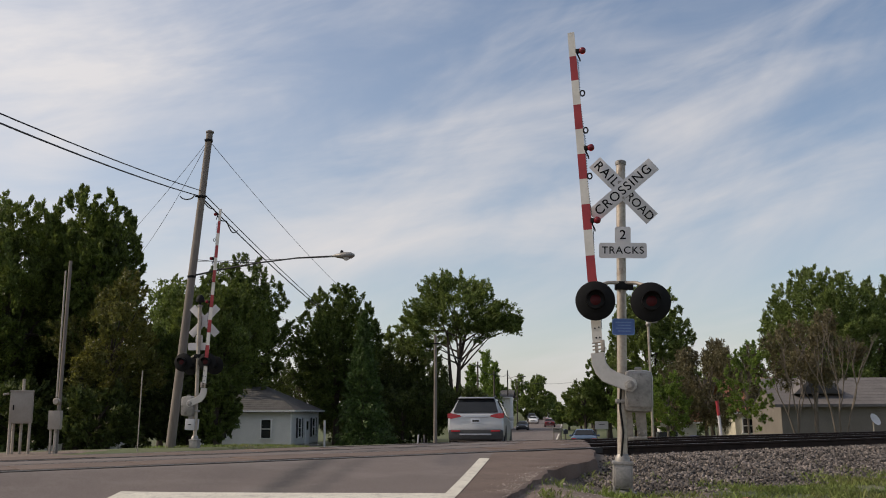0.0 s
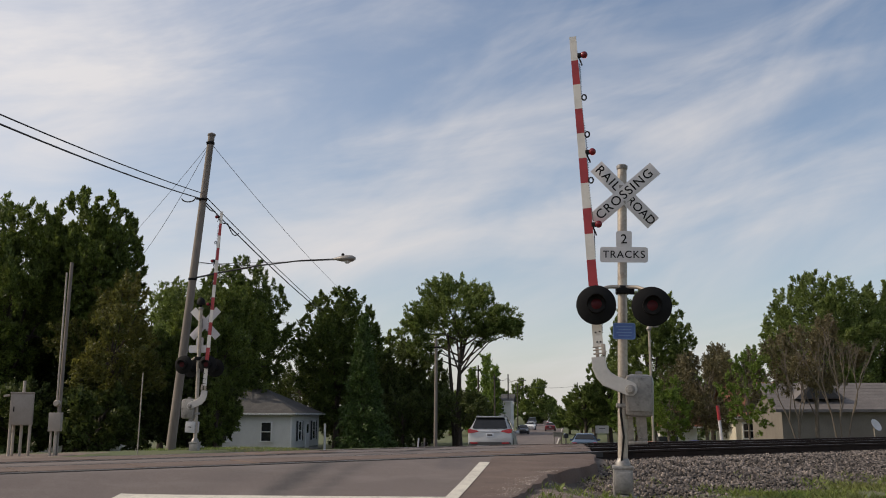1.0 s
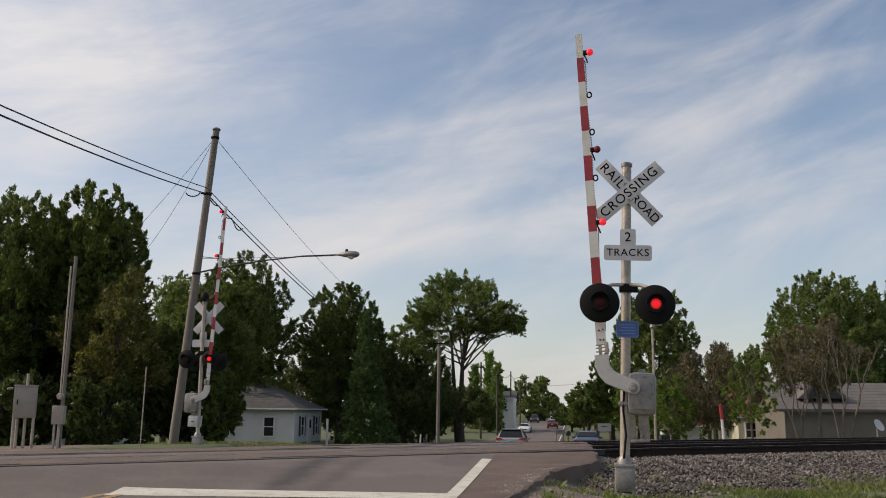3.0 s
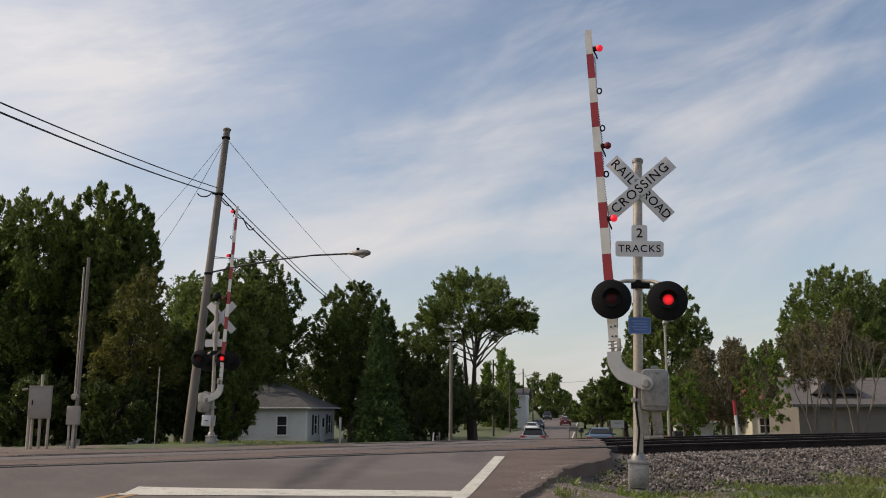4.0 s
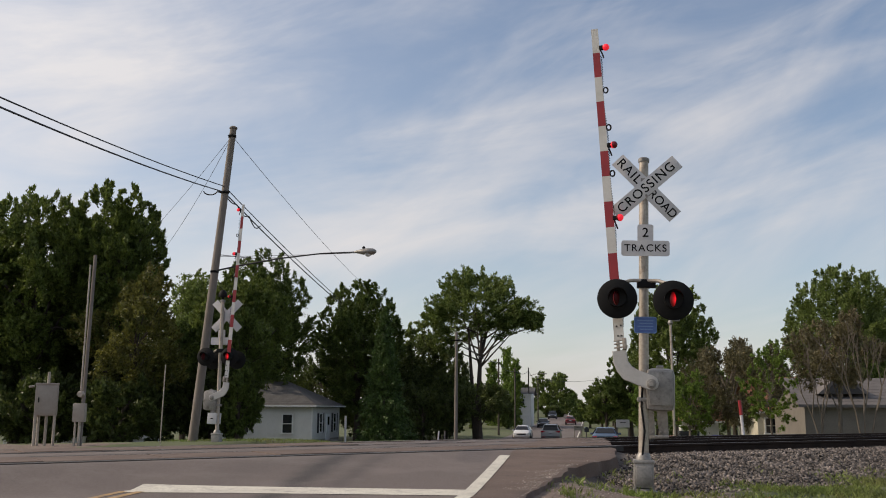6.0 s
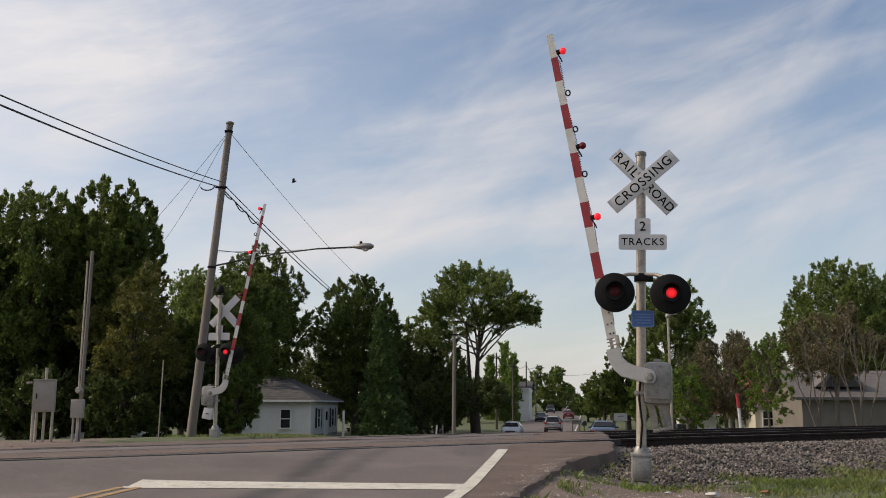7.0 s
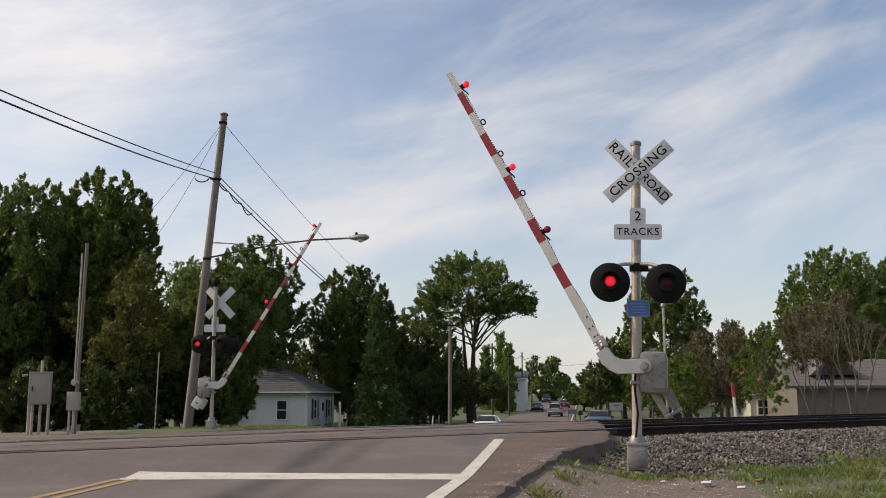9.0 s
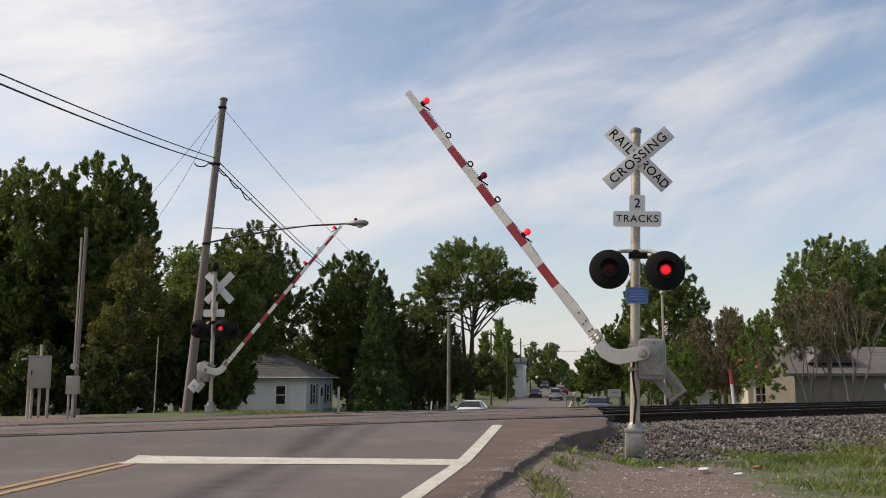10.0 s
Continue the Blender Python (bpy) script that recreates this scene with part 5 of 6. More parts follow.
def bare_tree(x, y, high, spread, seed):
    """Several pale bare stems that fork upward."""
    rng = random.Random(seed)
    z0 = float(land_z(x, y)) - 0.1
    root = thing("tree", Matrix.Translation((x, y, z0)), "pale bare tree with several thin forking stems", "tree", "trees")

    def grow(b, a, d, r, depth):
        n = a + d
        b.tube([a, a.lerp(n, 0.5) + Vector((rng.uniform(-0.05, 0.05), 0, 0)) * d.length, n], [r, r * 0.85, r * 0.68], 6)
        if depth == 0:
            return
        for _ in range(2 if depth > 1 else 3):
            e = (d.normalized() + Vector((rng.uniform(-0.38, 0.38), rng.uniform(-0.4, 0.4), rng.uniform(0.05, 0.4)))).normalized() * d.length * rng.uniform(0.6, 0.85)
            grow(b, n, e, r * 0.66, depth - 1)

    for k in range(3):
        b = Build()
        h = (high - z0) * rng.uniform(0.26, 0.34)
        grow(b, Vector((rng.uniform(-0.15, 0.15), 0, 0)), Vector((spread * (k - 1) * 0.25 + rng.uniform(-0.1, 0.1), 0, h)), 0.055, 4)
        part("stem", b, PALE_BARK, root)


bare_tree(20.6, 47.0, 6.2, 1.6, 4)
bare_tree(18.9, 48.5, 5.0, 1.2, 9)


# ---- grass by the track ----
def make_grass():
    rng = np.random.RandomState(21)
    n = 70000
    x, y = rng.uniform(0.9, 14, n), rng.uniform(8.0, 21, n)
    v, s = uv(x, y)
    p = across_track(x, y)
    patch = np.array([noise.noise(Vector((a * 0.8, b * 0.8, 3.1))) for a, b in zip(x, y)])
    edge = np.exp(-((v - verge(p) - 0.45) / 0.28) ** 2) * (s < 6.5)
    toe = np.exp(-((p + 3.9) / 0.55) ** 2) * (v > 2.0)
    field = np.clip((v - 3.4) / 1.5, 0, 1) * (p < -4.0)
    prob = np.clip(0.55 * edge + 0.7 * toe + 0.75 * field, 0, 1) * np.clip(0.26 + 1.9 * patch, 0.0, 1)
    keep = (rng.rand(n) < prob) & (v > verge(p) + 0.08) & (p < -1.6)
    x, y = x[keep], y[keep]
    z = land_z(x, y)
    m = len(x)
    vs = []
    for k in range(3):
        h = rng.uniform(0.025, 0.10, m) * (1 + 0.6 * (rng.rand(m) < 0.1))
        a = rng.uniform(0, 6.28, m)
        w = rng.uniform(0.003, 0.007, m)
        lean = rng.normal(0, 0.03, (m, 2))
        ox, oy = x + rng.normal(0, 0.03, m), y + rng.normal(0, 0.03, m)
        dx, dy = np.cos(a) * w, np.sin(a) * w
        vs.append(np.stack([np.stack([ox - dx, oy - dy, z - 0.01], 1), np.stack([ox + dx, oy + dy, z - 0.01], 1),
                            np.stack([ox + dx * 0.6 + lean[:, 0] * 0.5, oy + dy * 0.6 + lean[:, 1] * 0.5, z + h * 0.6], 1),
                            np.stack([ox + lean[:, 0] * 1.3, oy + lean[:, 1] * 1.3, z + h], 1)], 1))
    # the green strip beyond the crossing
    m2 = 9000
    gx, gy = rng.uniform(-9.3, -3.0, m2), rng.uniform(30.5, 40, m2)
    v2, _ = uv(gx, gy)
    ok = (v2 < left_edge(across_track(gx, gy)) - 0.5) & (across_track(gx, gy) > 10.2)
    gx, gy = gx[ok], gy[ok]
    gz, h, a, w = land_z(gx, gy), rng.uniform(0.03, 0.10, len(gx)), rng.uniform(0, 3.14, len(gx)), 0.012
    dx, dy, lx = np.cos(a) * w, np.sin(a) * w, rng.normal(0, 0.04, len(gx))
    vs.append(np.stack([np.stack([gx - dx, gy - dy, gz - 0.01], 1), np.stack([gx + dx, gy + dy, gz - 0.01], 1),
                        np.stack([gx + dx * 0.6 + lx * 0.5, gy + dy * 0.6, gz + h * 0.6], 1), np.stack([gx + lx, gy, gz + h], 1)], 1))
    vv = np.concatenate(vs).reshape(-1, 3)
    tagged(new("grass", raw_mesh("grass", vv, np.arange(len(vv)).reshape(-1, 4), GRASS)), "patchy green and straw grass beside the ballast", "grass", kind="stuff")


make_grass()


# ---- houses ----
def wall_box(b, x0, x1, y0, y1, z0, z1):
    return b.box(((x0 + x1) / 2, (y0 + y1) / 2, (z0 + z1) / 2), (x1 - x0, y1 - y0, z1 - z0))


def window(parent, x, z, w, h, m, shutters=False):
    """A sash window on a wall whose outside faces -y; m places the wall's frame."""
    fr = Build()
    for cx, cz, sx, sz in ((0, h / 2, w + 0.16, 0.08), (0, -h / 2, w + 0.2, 0.09), (-w / 2, 0, 0.08, h), (w / 2, 0, 0.08, h), (0, 0, w, 0.06)):
        fr.box((x + cx, -0.05, z + cz), (sx, 0.10, sz))
    ob = part("window", fr, TRIM, parent, "white framed sash window", smooth=False)
    ob.matrix_basis = m
    part("pane", Build().box((x, -0.028, z + h / 4), (w - 0.02, 0.02, h / 2 - 0.02)), GLASS_DARK, ob, smooth=False)
    part("pane", Build().box((x, -0.022, z - h / 4), (w - 0.02, 0.02, h / 2 - 0.02)), GLASS_DARK, ob, smooth=False)
    if shutters:
        for sx in (-1, 1):
            s = Build().box((x + sx * (w / 2 + 0.27), -0.045, z), (0.36, 0.05, h + 0.1), bevel=0.01)
            for k in range(9):
                s.box((x + sx * (w / 2 + 0.27), -0.075, z - h / 2 + h * (k + 0.5) / 9), (0.28, 0.015, 0.06))
            part("shutter", s, SHUTTER, ob, "dark shutter", smooth=False)


def small_house():
    o = Vector((-10.95, 75.0, -1.82))
    hs = thing("house", Matrix.Translation(o) @ pose(0, 0, 0, 0, 0, ROAD_TURN), "small white single-storey house with grey hipped shingle roof", "house", "houses")
    W, D, H = 9.0, 8.2, 3.0
    # clapboards: rows of overlapping boards on all sides
    part("wall", wall_box(Build(), -W, 0, 0, D, -0.4, H), SIDING, hs, smooth=False)
    cl = Build()
    for k in range(18):
        z = 0.35 + k * 0.145
        cl.add([(-W - 0.02, -0.03, z), (0.03, -0.03, z), (0.03, -0.012, z + 0.14), (-W - 0.02, -0.012, z + 0.14), (0.03, D, z), (0.012, D, z + 0.14)], [(0, 1, 2, 3), (1, 4, 5, 2)])
    tagged(part("clapboard", cl, SIDING, hs, smooth=False), kind="stuff")
    part("foundation", wall_box(Build(), -W - 0.01, 0.01, -0.04, D, -0.5, 0.30), CONCRETE, hs, smooth=False)
    e = 0.45
    rf = Build()
    z0, z1 = H - 0.02, H + 2.0
    a, b2, c, d = (-W - e, -e, z0), (e, -e, z0), (e, D + e, z0), (-W - e, D + e, z0)
    r0, r1 = (-W + 3.4, D / 2, z1), (-3.4, D / 2, z1)
    t = lambda p: (p[0], p[1], p[2] - 0.14)
    rf.add([a, b2, c, d, r0, r1, t(a), t(b2), t(c), t(d)], [(0, 1, 5, 4), (1, 2, 5), (2, 3, 4, 5), (3, 0, 4), (0, 6, 7, 1), (1, 7, 8, 2), (6, 9, 8, 7), (2, 8, 9, 3), (3, 9, 6, 0)])
    roof = part("roof", rf, SHINGLE, hs, "grey asphalt shingle hipped roof", smooth=False)
    for k in range(1, 12):
        f = k / 12
        y, z = -e + (D / 2 + e) * f, z0 + (z1 - z0) * f
        xl, xr = (-W - e) + (3.4 + e) * f, e - (3.4 + e) * f
        part("shingle_course", Build().box(((xl + xr) / 2, y, z + 0.002), (xr - xl, 0.06, 0.014)), SHINGLE, roof, smooth=False)
    part("fascia", Build().box((-W / 2, -e - 0.012, z0 - 0.04), (W + 2 * e, 0.02, 0.10)), TRIM, hs, smooth=False)
    part("fascia", Build().box((e + 0.012, D / 2, z0 - 0.04), (0.02, D + 2 * e, 0.10)), TRIM, hs, smooth=False)
    part("corner_board", Build().box((0.0, 0.0, 1.6), (0.12, 0.12, 2.7)), TRIM, hs, smooth=False)
    front = pose(0, -0.035, 0)
    window(hs, -2.0, 1.55, 0.85, 1.5, front)
    window(hs, -5.6, 1.55, 0.85, 1.5, front)
    side = pose(0.035, 0, 0, 0, 0, 90)
    window(hs, 2.2, 1.6, 0.9, 1.5, side, True)
    window(hs, 6.4, 1.6, 0.9, 1.5, side, True)
    dr = part("door", Build().box((4.35, -0.04, 1.25), (1.0, 0.09, 2.1), bevel=0.01), TRIM, hs, "white front door", smooth=False)
    dr.matrix_basis = side
    part("door_pane", Build().box((4.35, -0.09, 1.75), (0.5, 0.02, 0.7)), GLASS_DARK, dr, smooth=False)
    part("step", Build().box((0.6, 4.35, 0.0), (1.1, 1.4, 0.36), bevel=0.02), CONCRETE, hs, smooth=False)


def gabled(name, o, turn, W, D, H, R, wall, roof, label, windows=(), dormer=False):
    """A plain gabled building; ridge along x; origin at the front left corner."""
    hs = thing(name, Matrix.Translation(o) @ pose(0, 0, 0, 0, 0, turn), label, "house", "houses")
    part("wall", wall_box(Build(), 0, W, 0, D, -0.6, H).prism([(0, H), (D, H), (D / 2, H + R)], 0.0, W, Matrix(((0, 1, 0, 0), (1, 0, 0, 0), (0, 0, 1, 0), (0, 0, 0, 1)))), wall, hs, smooth=False)
    e, th = 0.5, 0.14
    sl = R / (D / 2)
    rf = Build()
    for s in (0, 1):
        y0, y1 = (-e, D / 2) if s == 0 else (D + e, D / 2)
        za, zb = H - e * sl + 0.02, H + R + 0.02
        rf.add([(-e, y0, za), (W + e, y0, za), (W + e, y1, zb), (-e, y1, zb), (-e, y0, za + th), (W + e, y0, za + th), (W + e, y1, zb + th), (-e, y1, zb + th)],
               [(0, 1, 2, 3), (7, 6, 5, 4), (0, 4, 5, 1), (1, 5, 6, 2), (3, 2, 6, 7), (0, 3, 7, 4)])
    rp = part("roof", rf, roof, hs, "shingled gable roof", smooth=False)
    for k in range(1, 9):
        f = k / 9
        part("shingle_course", Build().box((W / 2, -e + (D / 2 + e) * f, H - e * sl + th + (R + e * sl) * f + 0.018), (W + 2 * e, 0.05, 0.008)), roof, rp, smooth=False)
    part("fascia", Build().box((W / 2, -e - 0.012, H - e * sl + 0.05), (W + 2 * e, 0.02, 0.14)), TRIM if windows else roof, hs, smooth=False)
    for x, z, w, h in windows:
        window(hs, x, z, w, h, pose(0, -0.01, 0))
    if dormer:
        part("dormer", Build().prism([(1.0, H + 0.6), (4.2, H + 0.6), (2.6, H + R + 0.55)], 0.3, D / 2), ROOF_PALE, hs, "small cross gable", smooth=False)
        part("dormer_face", Build().prism([(1.35, H + 0.62), (3.85, H + 0.62), (2.6, H + R + 0.35)], 0.27, 0.31), SHUTTER, hs, smooth=False)
    return hs


small_house()
dish = thing("satellite_dish", Matrix.Translation(on_land(27.4, 58.2, -0.05)), "round white satellite dish on a pole by the garage", "satellite dish")
part("pole", Build().tube([(0, 0, 0), (0, 0, 1.5)], 0.04, 8), GALV, dish)
part("dish", Build().lathe([(0.02, 0.0), (0.2, 0.03), (0.38, 0.12), (0.4, 0.14), (0.37, 0.14), (0.19, 0.05), (0.02, 0.02)], 20, pose(0, -0.1, 1.6, 62, 0, 30)), SIGN_WHITE, dish)
gabled("garage", on_land(22.4, 60.0, 0.1), -4, 14.0, 7.0, 2.70, 1.55, STUCCO, ROOF_PALE, "long low pale garage building with grey shingle roof", (), True)
gabled("house", on_land(22.0, 68.0, 0.1), -6, 3.6, 7.0, 2.6, 2.2, CREAM, BRICK, "cream bungalow with a reddish roof partly hidden by saplings", ((0.9, 1.4, 0.8, 1.1), (2.5, 1.4, 0.8, 1.1)))
gabled("shed", on_land(20.4, 84.0, 0.1), -8, 3.2, 4.0, 2.0, 1.1, SIDING, BRICK, "small white shed with a reddish roof", ((0.9, 1.1, 0.5, 0.8),))
gabled("house", on_land(9.6, 150.0, 0.1), -8, 3.2, 9.0, 5.0, 1.0, SIDING, SHINGLE, "tall white house seen past the street trees", ((0.8, 1.6, 0.6, 1.0), (0.8, 3.8, 0.6, 1.0), (1.9, 3.8, 0.6, 1.0)))
gabled("house", on_land(34.0, 170.0, 0.1), -8, 9.0, 8.0, 2.8, 1.8, CREAM, SHINGLE, "pale bungalow along the far street", ((2, 1.5, 1.0, 1.2), (6, 1.5, 1.0, 1.2)))
gabled("house", on_land(-33.0, 70.0, 0.1), 6, 10.0, 8.0, 2.9, 2.0, SIDING, SHINGLE, "white house glimpsed behind the maples", ((2, 1.5, 1.0, 1.2), (6, 1.5, 1.0, 1.2)))


# ---- roadside things ----
def street_pole(x, y, top, arm, label):
    po = utility_pole("utility_pole", (x, y, 0), (x + 0.05, y, top), 0.13, 0.09, label, ((0.93, 0.4),) if not arm else (), POLE_WOOD if y < 70 else POLE_SHADED)
    if arm:
        h = top - po.location.z
        part("lamp_arm", Build().tube([(0, 0, h * 0.86), (arm * 0.5, 0, h * 0.9), (arm, 0, h * 0.905)], 0.035, 6), GALV, po)
        part("lamp_head", Build().box((arm, 0, h * 0.9), (0.7, 0.25, 0.16), bevel=0.06), ALU, po)
    return po


street_pole(0.35, 62.0, 6.0, 0, "dark wooden utility pole at the roadside")
street_pole(5.7, 112.0, 6.9, 0, "dark wooden utility pole along the street")
street_pole(9.0, 132.0, 6.7, 0, "dark wooden utility pole along the street")
street_pole(12.4, 150.0, 7.5, 2.6, "wooden street pole with a lamp arm along the street")
street_pole(17.6, 190.0, 7.5, 0, "wooden utility pole along the far street")
street_pole(36.0, 230.0, 9.0, 0, "wooden utility pole along the far street")
street_pole(30.5, 270.0, 10.0, 0, "wooden utility pole along the far street")
lp = thin_post(10.6, 45.0, 5.05, 0.06, GALV, "slender pale lamp pole with a small floodlight")
part("floodlight", Build().box((0.28, -0.05, 5.25 - lp.location.z), (0.3, 0.2, 0.18), bevel=0.03).lathe([(0.09, 5.0 - lp.location.z), (0.14, 5.1 - lp.location.z), (0.08, 5.22 - lp.location.z)], 10), ALU, lp)
for a, b in (((0.4, 62, 5.6), (5.75, 112, 6.5)), ((5.75, 112, 6.5), (9.05, 132, 6.3)), ((9.05, 132, 6.3), (12.45, 150, 7.0)), ((12.45, 150, 7.0), (17.65, 190, 7.0)), ((17.65, 190, 7.0), (36, 230, 8.2))):
    wire(a, b, 0.5, 0.03, "dark overhead wire along the street")
# two leaning stakes and a blue tub at the pole's foot
for dx, lean in ((-1.2, 0.12), (-0.75, 0.05)):
    o = on_land(0.35 + dx, 61.0, -0.05)
    single("stake", Build().tube([(0, 0, 0), (lean, 0, 1.55)], 0.05, 8), SIGN_WHITE if dx < -1 else POLE_WOOD, Matrix.Translation(o), "pale wooden stake leaning at the roadside", "stake", "stakes")
o = on_land(-0.55, 60.2)
single("plastic_tub", Build().lathe([(0.62, 0), (0.78, 0.42), (0.82, 0.45), (0.82, 0.5), (0.7, 0.5)], 20), BARREL_BLUE, Matrix.Translation(o), "low round blue plastic tub at the roadside", "tub")


def mailbox(x, y):
    o = on_land(x, y, -0.05)
    mb = thing("mailbox", Matrix.Translation(o), "dark metal mailbox on a wooden post", "mailbox")
    part("post", Build().box((0, 0, 0.55), (0.1, 0.1, 1.2)), POLE_WOOD, mb, smooth=False)
    pts = [(0.16 * math.cos(radians(a)), 0.12 + 0.16 * math.sin(radians(a))) for a in range(0, 181, 20)] + [(-0.16, -0.08), (0.16, -0.08)]
    part("box", Build().prism(pts, -0.28, 0.28, pose(0, 0, 1.25)), CAR_DARK, mb, smooth=False)


mailbox(10.3, 72.0)


def sign_board(x, y, w, h, base, mat, label):
    o = on_land(x, y, -0.05)
    sb = thing("sign_board", Matrix.Translation(o), label, "sign", "signs")
    for s in (-1, 1):
        part("post", Build().tube([(s * w * 0.4, 0, 0), (s * w * 0.4, 0, base + h)], 0.05, 8), POLE_WOOD, sb)
    part("board", Build().box((0, -0.06, base + h / 2), (w, 0.06, h), bevel=0.02), mat, sb, smooth=False)
    part("print_bar", Build().box((0, -0.094, base + h * 0.62), (w * 0.45, 0.006, h * 0.08)), CAR_DARK, sb, smooth=False)


sign_board(16.7, 92.0, 1.3, 0.75, 1.3, SIGN_WHITE, "pale sign board on two posts by the street")
sign_board(14.0, 104.0, 1.0, 0.5, 1.0, CONCRETE, "small grey sign board on two posts")


def equipment():
    """Low scrap and machinery behind the tracks."""
    rng = random.Random(8)
    for k, (x, y, w, h, mat, label) in enumerate(((15.6, 62, 1.6, 1.2, CAR_DARK, "dark stacked crates behind the tracks"), (17.6, 63, 0.7, 1.3, BARREL_BLUE, "blue plastic drum behind the tracks"), (13.6, 60, 1.4, 0.9, BRICK, "rust-red metal skip behind the tracks"), (18.6, 64, 1.2, 0.9, CAR_DARK, "dark covered bin behind the tracks"))):
        o = on_land(x, y)
        b = Build()
        if "drum" in label:
            b.lathe([(0.28, 0), (0.31, 0.05), (0.31, 0.4), (0.325, 0.42), (0.31, 0.44), (0.31, 0.85), (0.28, 0.9)], 18)
        elif "skip" in label:
            b.prism([(-w / 2 * 0.75, 0), (w / 2 * 0.75, 0), (w / 2, h), (w / 2 - 0.06, h), (-w / 2 + 0.06, h), (-w / 2, h)], -0.5, 0.5)
        else:
            z = 0.0
            for i in range(3):
                hh = h / 3
                b.box((rng.uniform(-0.1, 0.1), 0, z + hh / 2), (w * rng.uniform(0.7, 1), 0.8, hh - 0.02), bevel=0.02)
                z += hh
        single("crate_stack" if "crate" in label else ("drum" if "drum" in label else ("skip" if "skip" in label else "bin")), b, mat, Matrix.Translation(o), label, label.split()[2] if "behind" in label else "crate")


equipment()


# ---- vehicles ----
def loft(stations):
    """Body shell from cross sections: y, low z, low half width, side half width, belt z, belt half width, top z, top half width."""
    b = Build()
    vs, fs, n = [], [], 12
    for y, zl, wl, ws, zb, wb, zt, wt in stations:
        half = [(wl, zl), (ws, zl + (zb - zl) * 0.35), (ws, zl + (zb - zl) * 0.7), (wb, zb), (wt, zt - 0.03), (wt * 0.7, zt)]
        vs += [(x, y, z) for x, z in half] + [(-x, y, z) for x, z in half[::-1]]
    m = len(stations)
    for i in range(m - 1):
        for j in range(n):
            fs.append((i * n + j, i * n + (j + 1) % n, (i + 1) * n + (j + 1) % n, (i + 1) * n + j))
    fs += [tuple(range(n))[::-1], tuple(range((m - 1) * n, m * n))]
    return b.add(vs, fs)


def sheet(pts, th=0.012):
    """A thin glazed panel from four or more corners, thickened inwards."""
    p = [Vector(q) for q in pts]
    nrm = (p[1] - p[0]).cross(p[-1] - p[0]).normalized() * th
    n = len(p)
    return Build().add([*(q + nrm for q in p), *(q - nrm for q in p)], [tuple(range(n)), tuple(range(2 * n - 1, n - 1, -1))] + [(i, i + n, (i + 1) % n + n, (i + 1) % n) for i in range(n)])


SUV_SHAPE = [(0.0, 0.45, 0.78, 0.86, 1.02, 0.84, 1.06, 0.78), (0.06, 0.30, 0.84, 0.93, 1.06, 0.90, 1.12, 0.82), (0.30, 0.26, 0.87, 0.94, 1.08, 0.92, 1.50, 0.68), (0.52, 0.24, 0.87, 0.94, 1.08, 0.92, 1.66, 0.62),
             (1.6, 0.22, 0.87, 0.94, 1.06, 0.92, 1.71, 0.62), (2.7, 0.22, 0.87, 0.94, 1.03, 0.92, 1.66, 0.62), (3.55, 0.22, 0.87, 0.94, 1.0, 0.90, 1.08, 0.76), (4.3, 0.24, 0.85, 0.92, 0.93, 0.84, 0.98, 0.70), (4.62, 0.28, 0.78, 0.86, 0.78, 0.74, 0.84, 0.6), (4.69, 0.36, 0.66, 0.74, 0.68, 0.62, 0.72, 0.5)]
SEDAN_SHAPE = [(0.0, 0.42, 0.70, 0.80, 0.86, 0.76, 0.90, 0.66), (0.08, 0.28, 0.78, 0.88, 0.92, 0.84, 0.98, 0.74), (0.75, 0.24, 0.82, 0.90, 0.95, 0.86, 1.04, 0.72), (1.35, 0.22, 0.82, 0.91, 0.95, 0.87, 1.40, 0.56),
               (2.1, 0.2, 0.82, 0.91, 0.94, 0.87, 1.45, 0.56), (2.7, 0.2, 0.82, 0.91, 0.93, 0.87, 1.38, 0.55), (3.4, 0.2, 0.82, 0.91, 0.91, 0.85, 0.98, 0.70), (4.2, 0.22, 0.80, 0.88, 0.82, 0.80, 0.87, 0.64), (4.55, 0.28, 0.72, 0.80, 0.68, 0.70, 0.74, 0.54), (4.62, 0.36, 0.60, 0.68, 0.60, 0.58, 0.64, 0.45)]


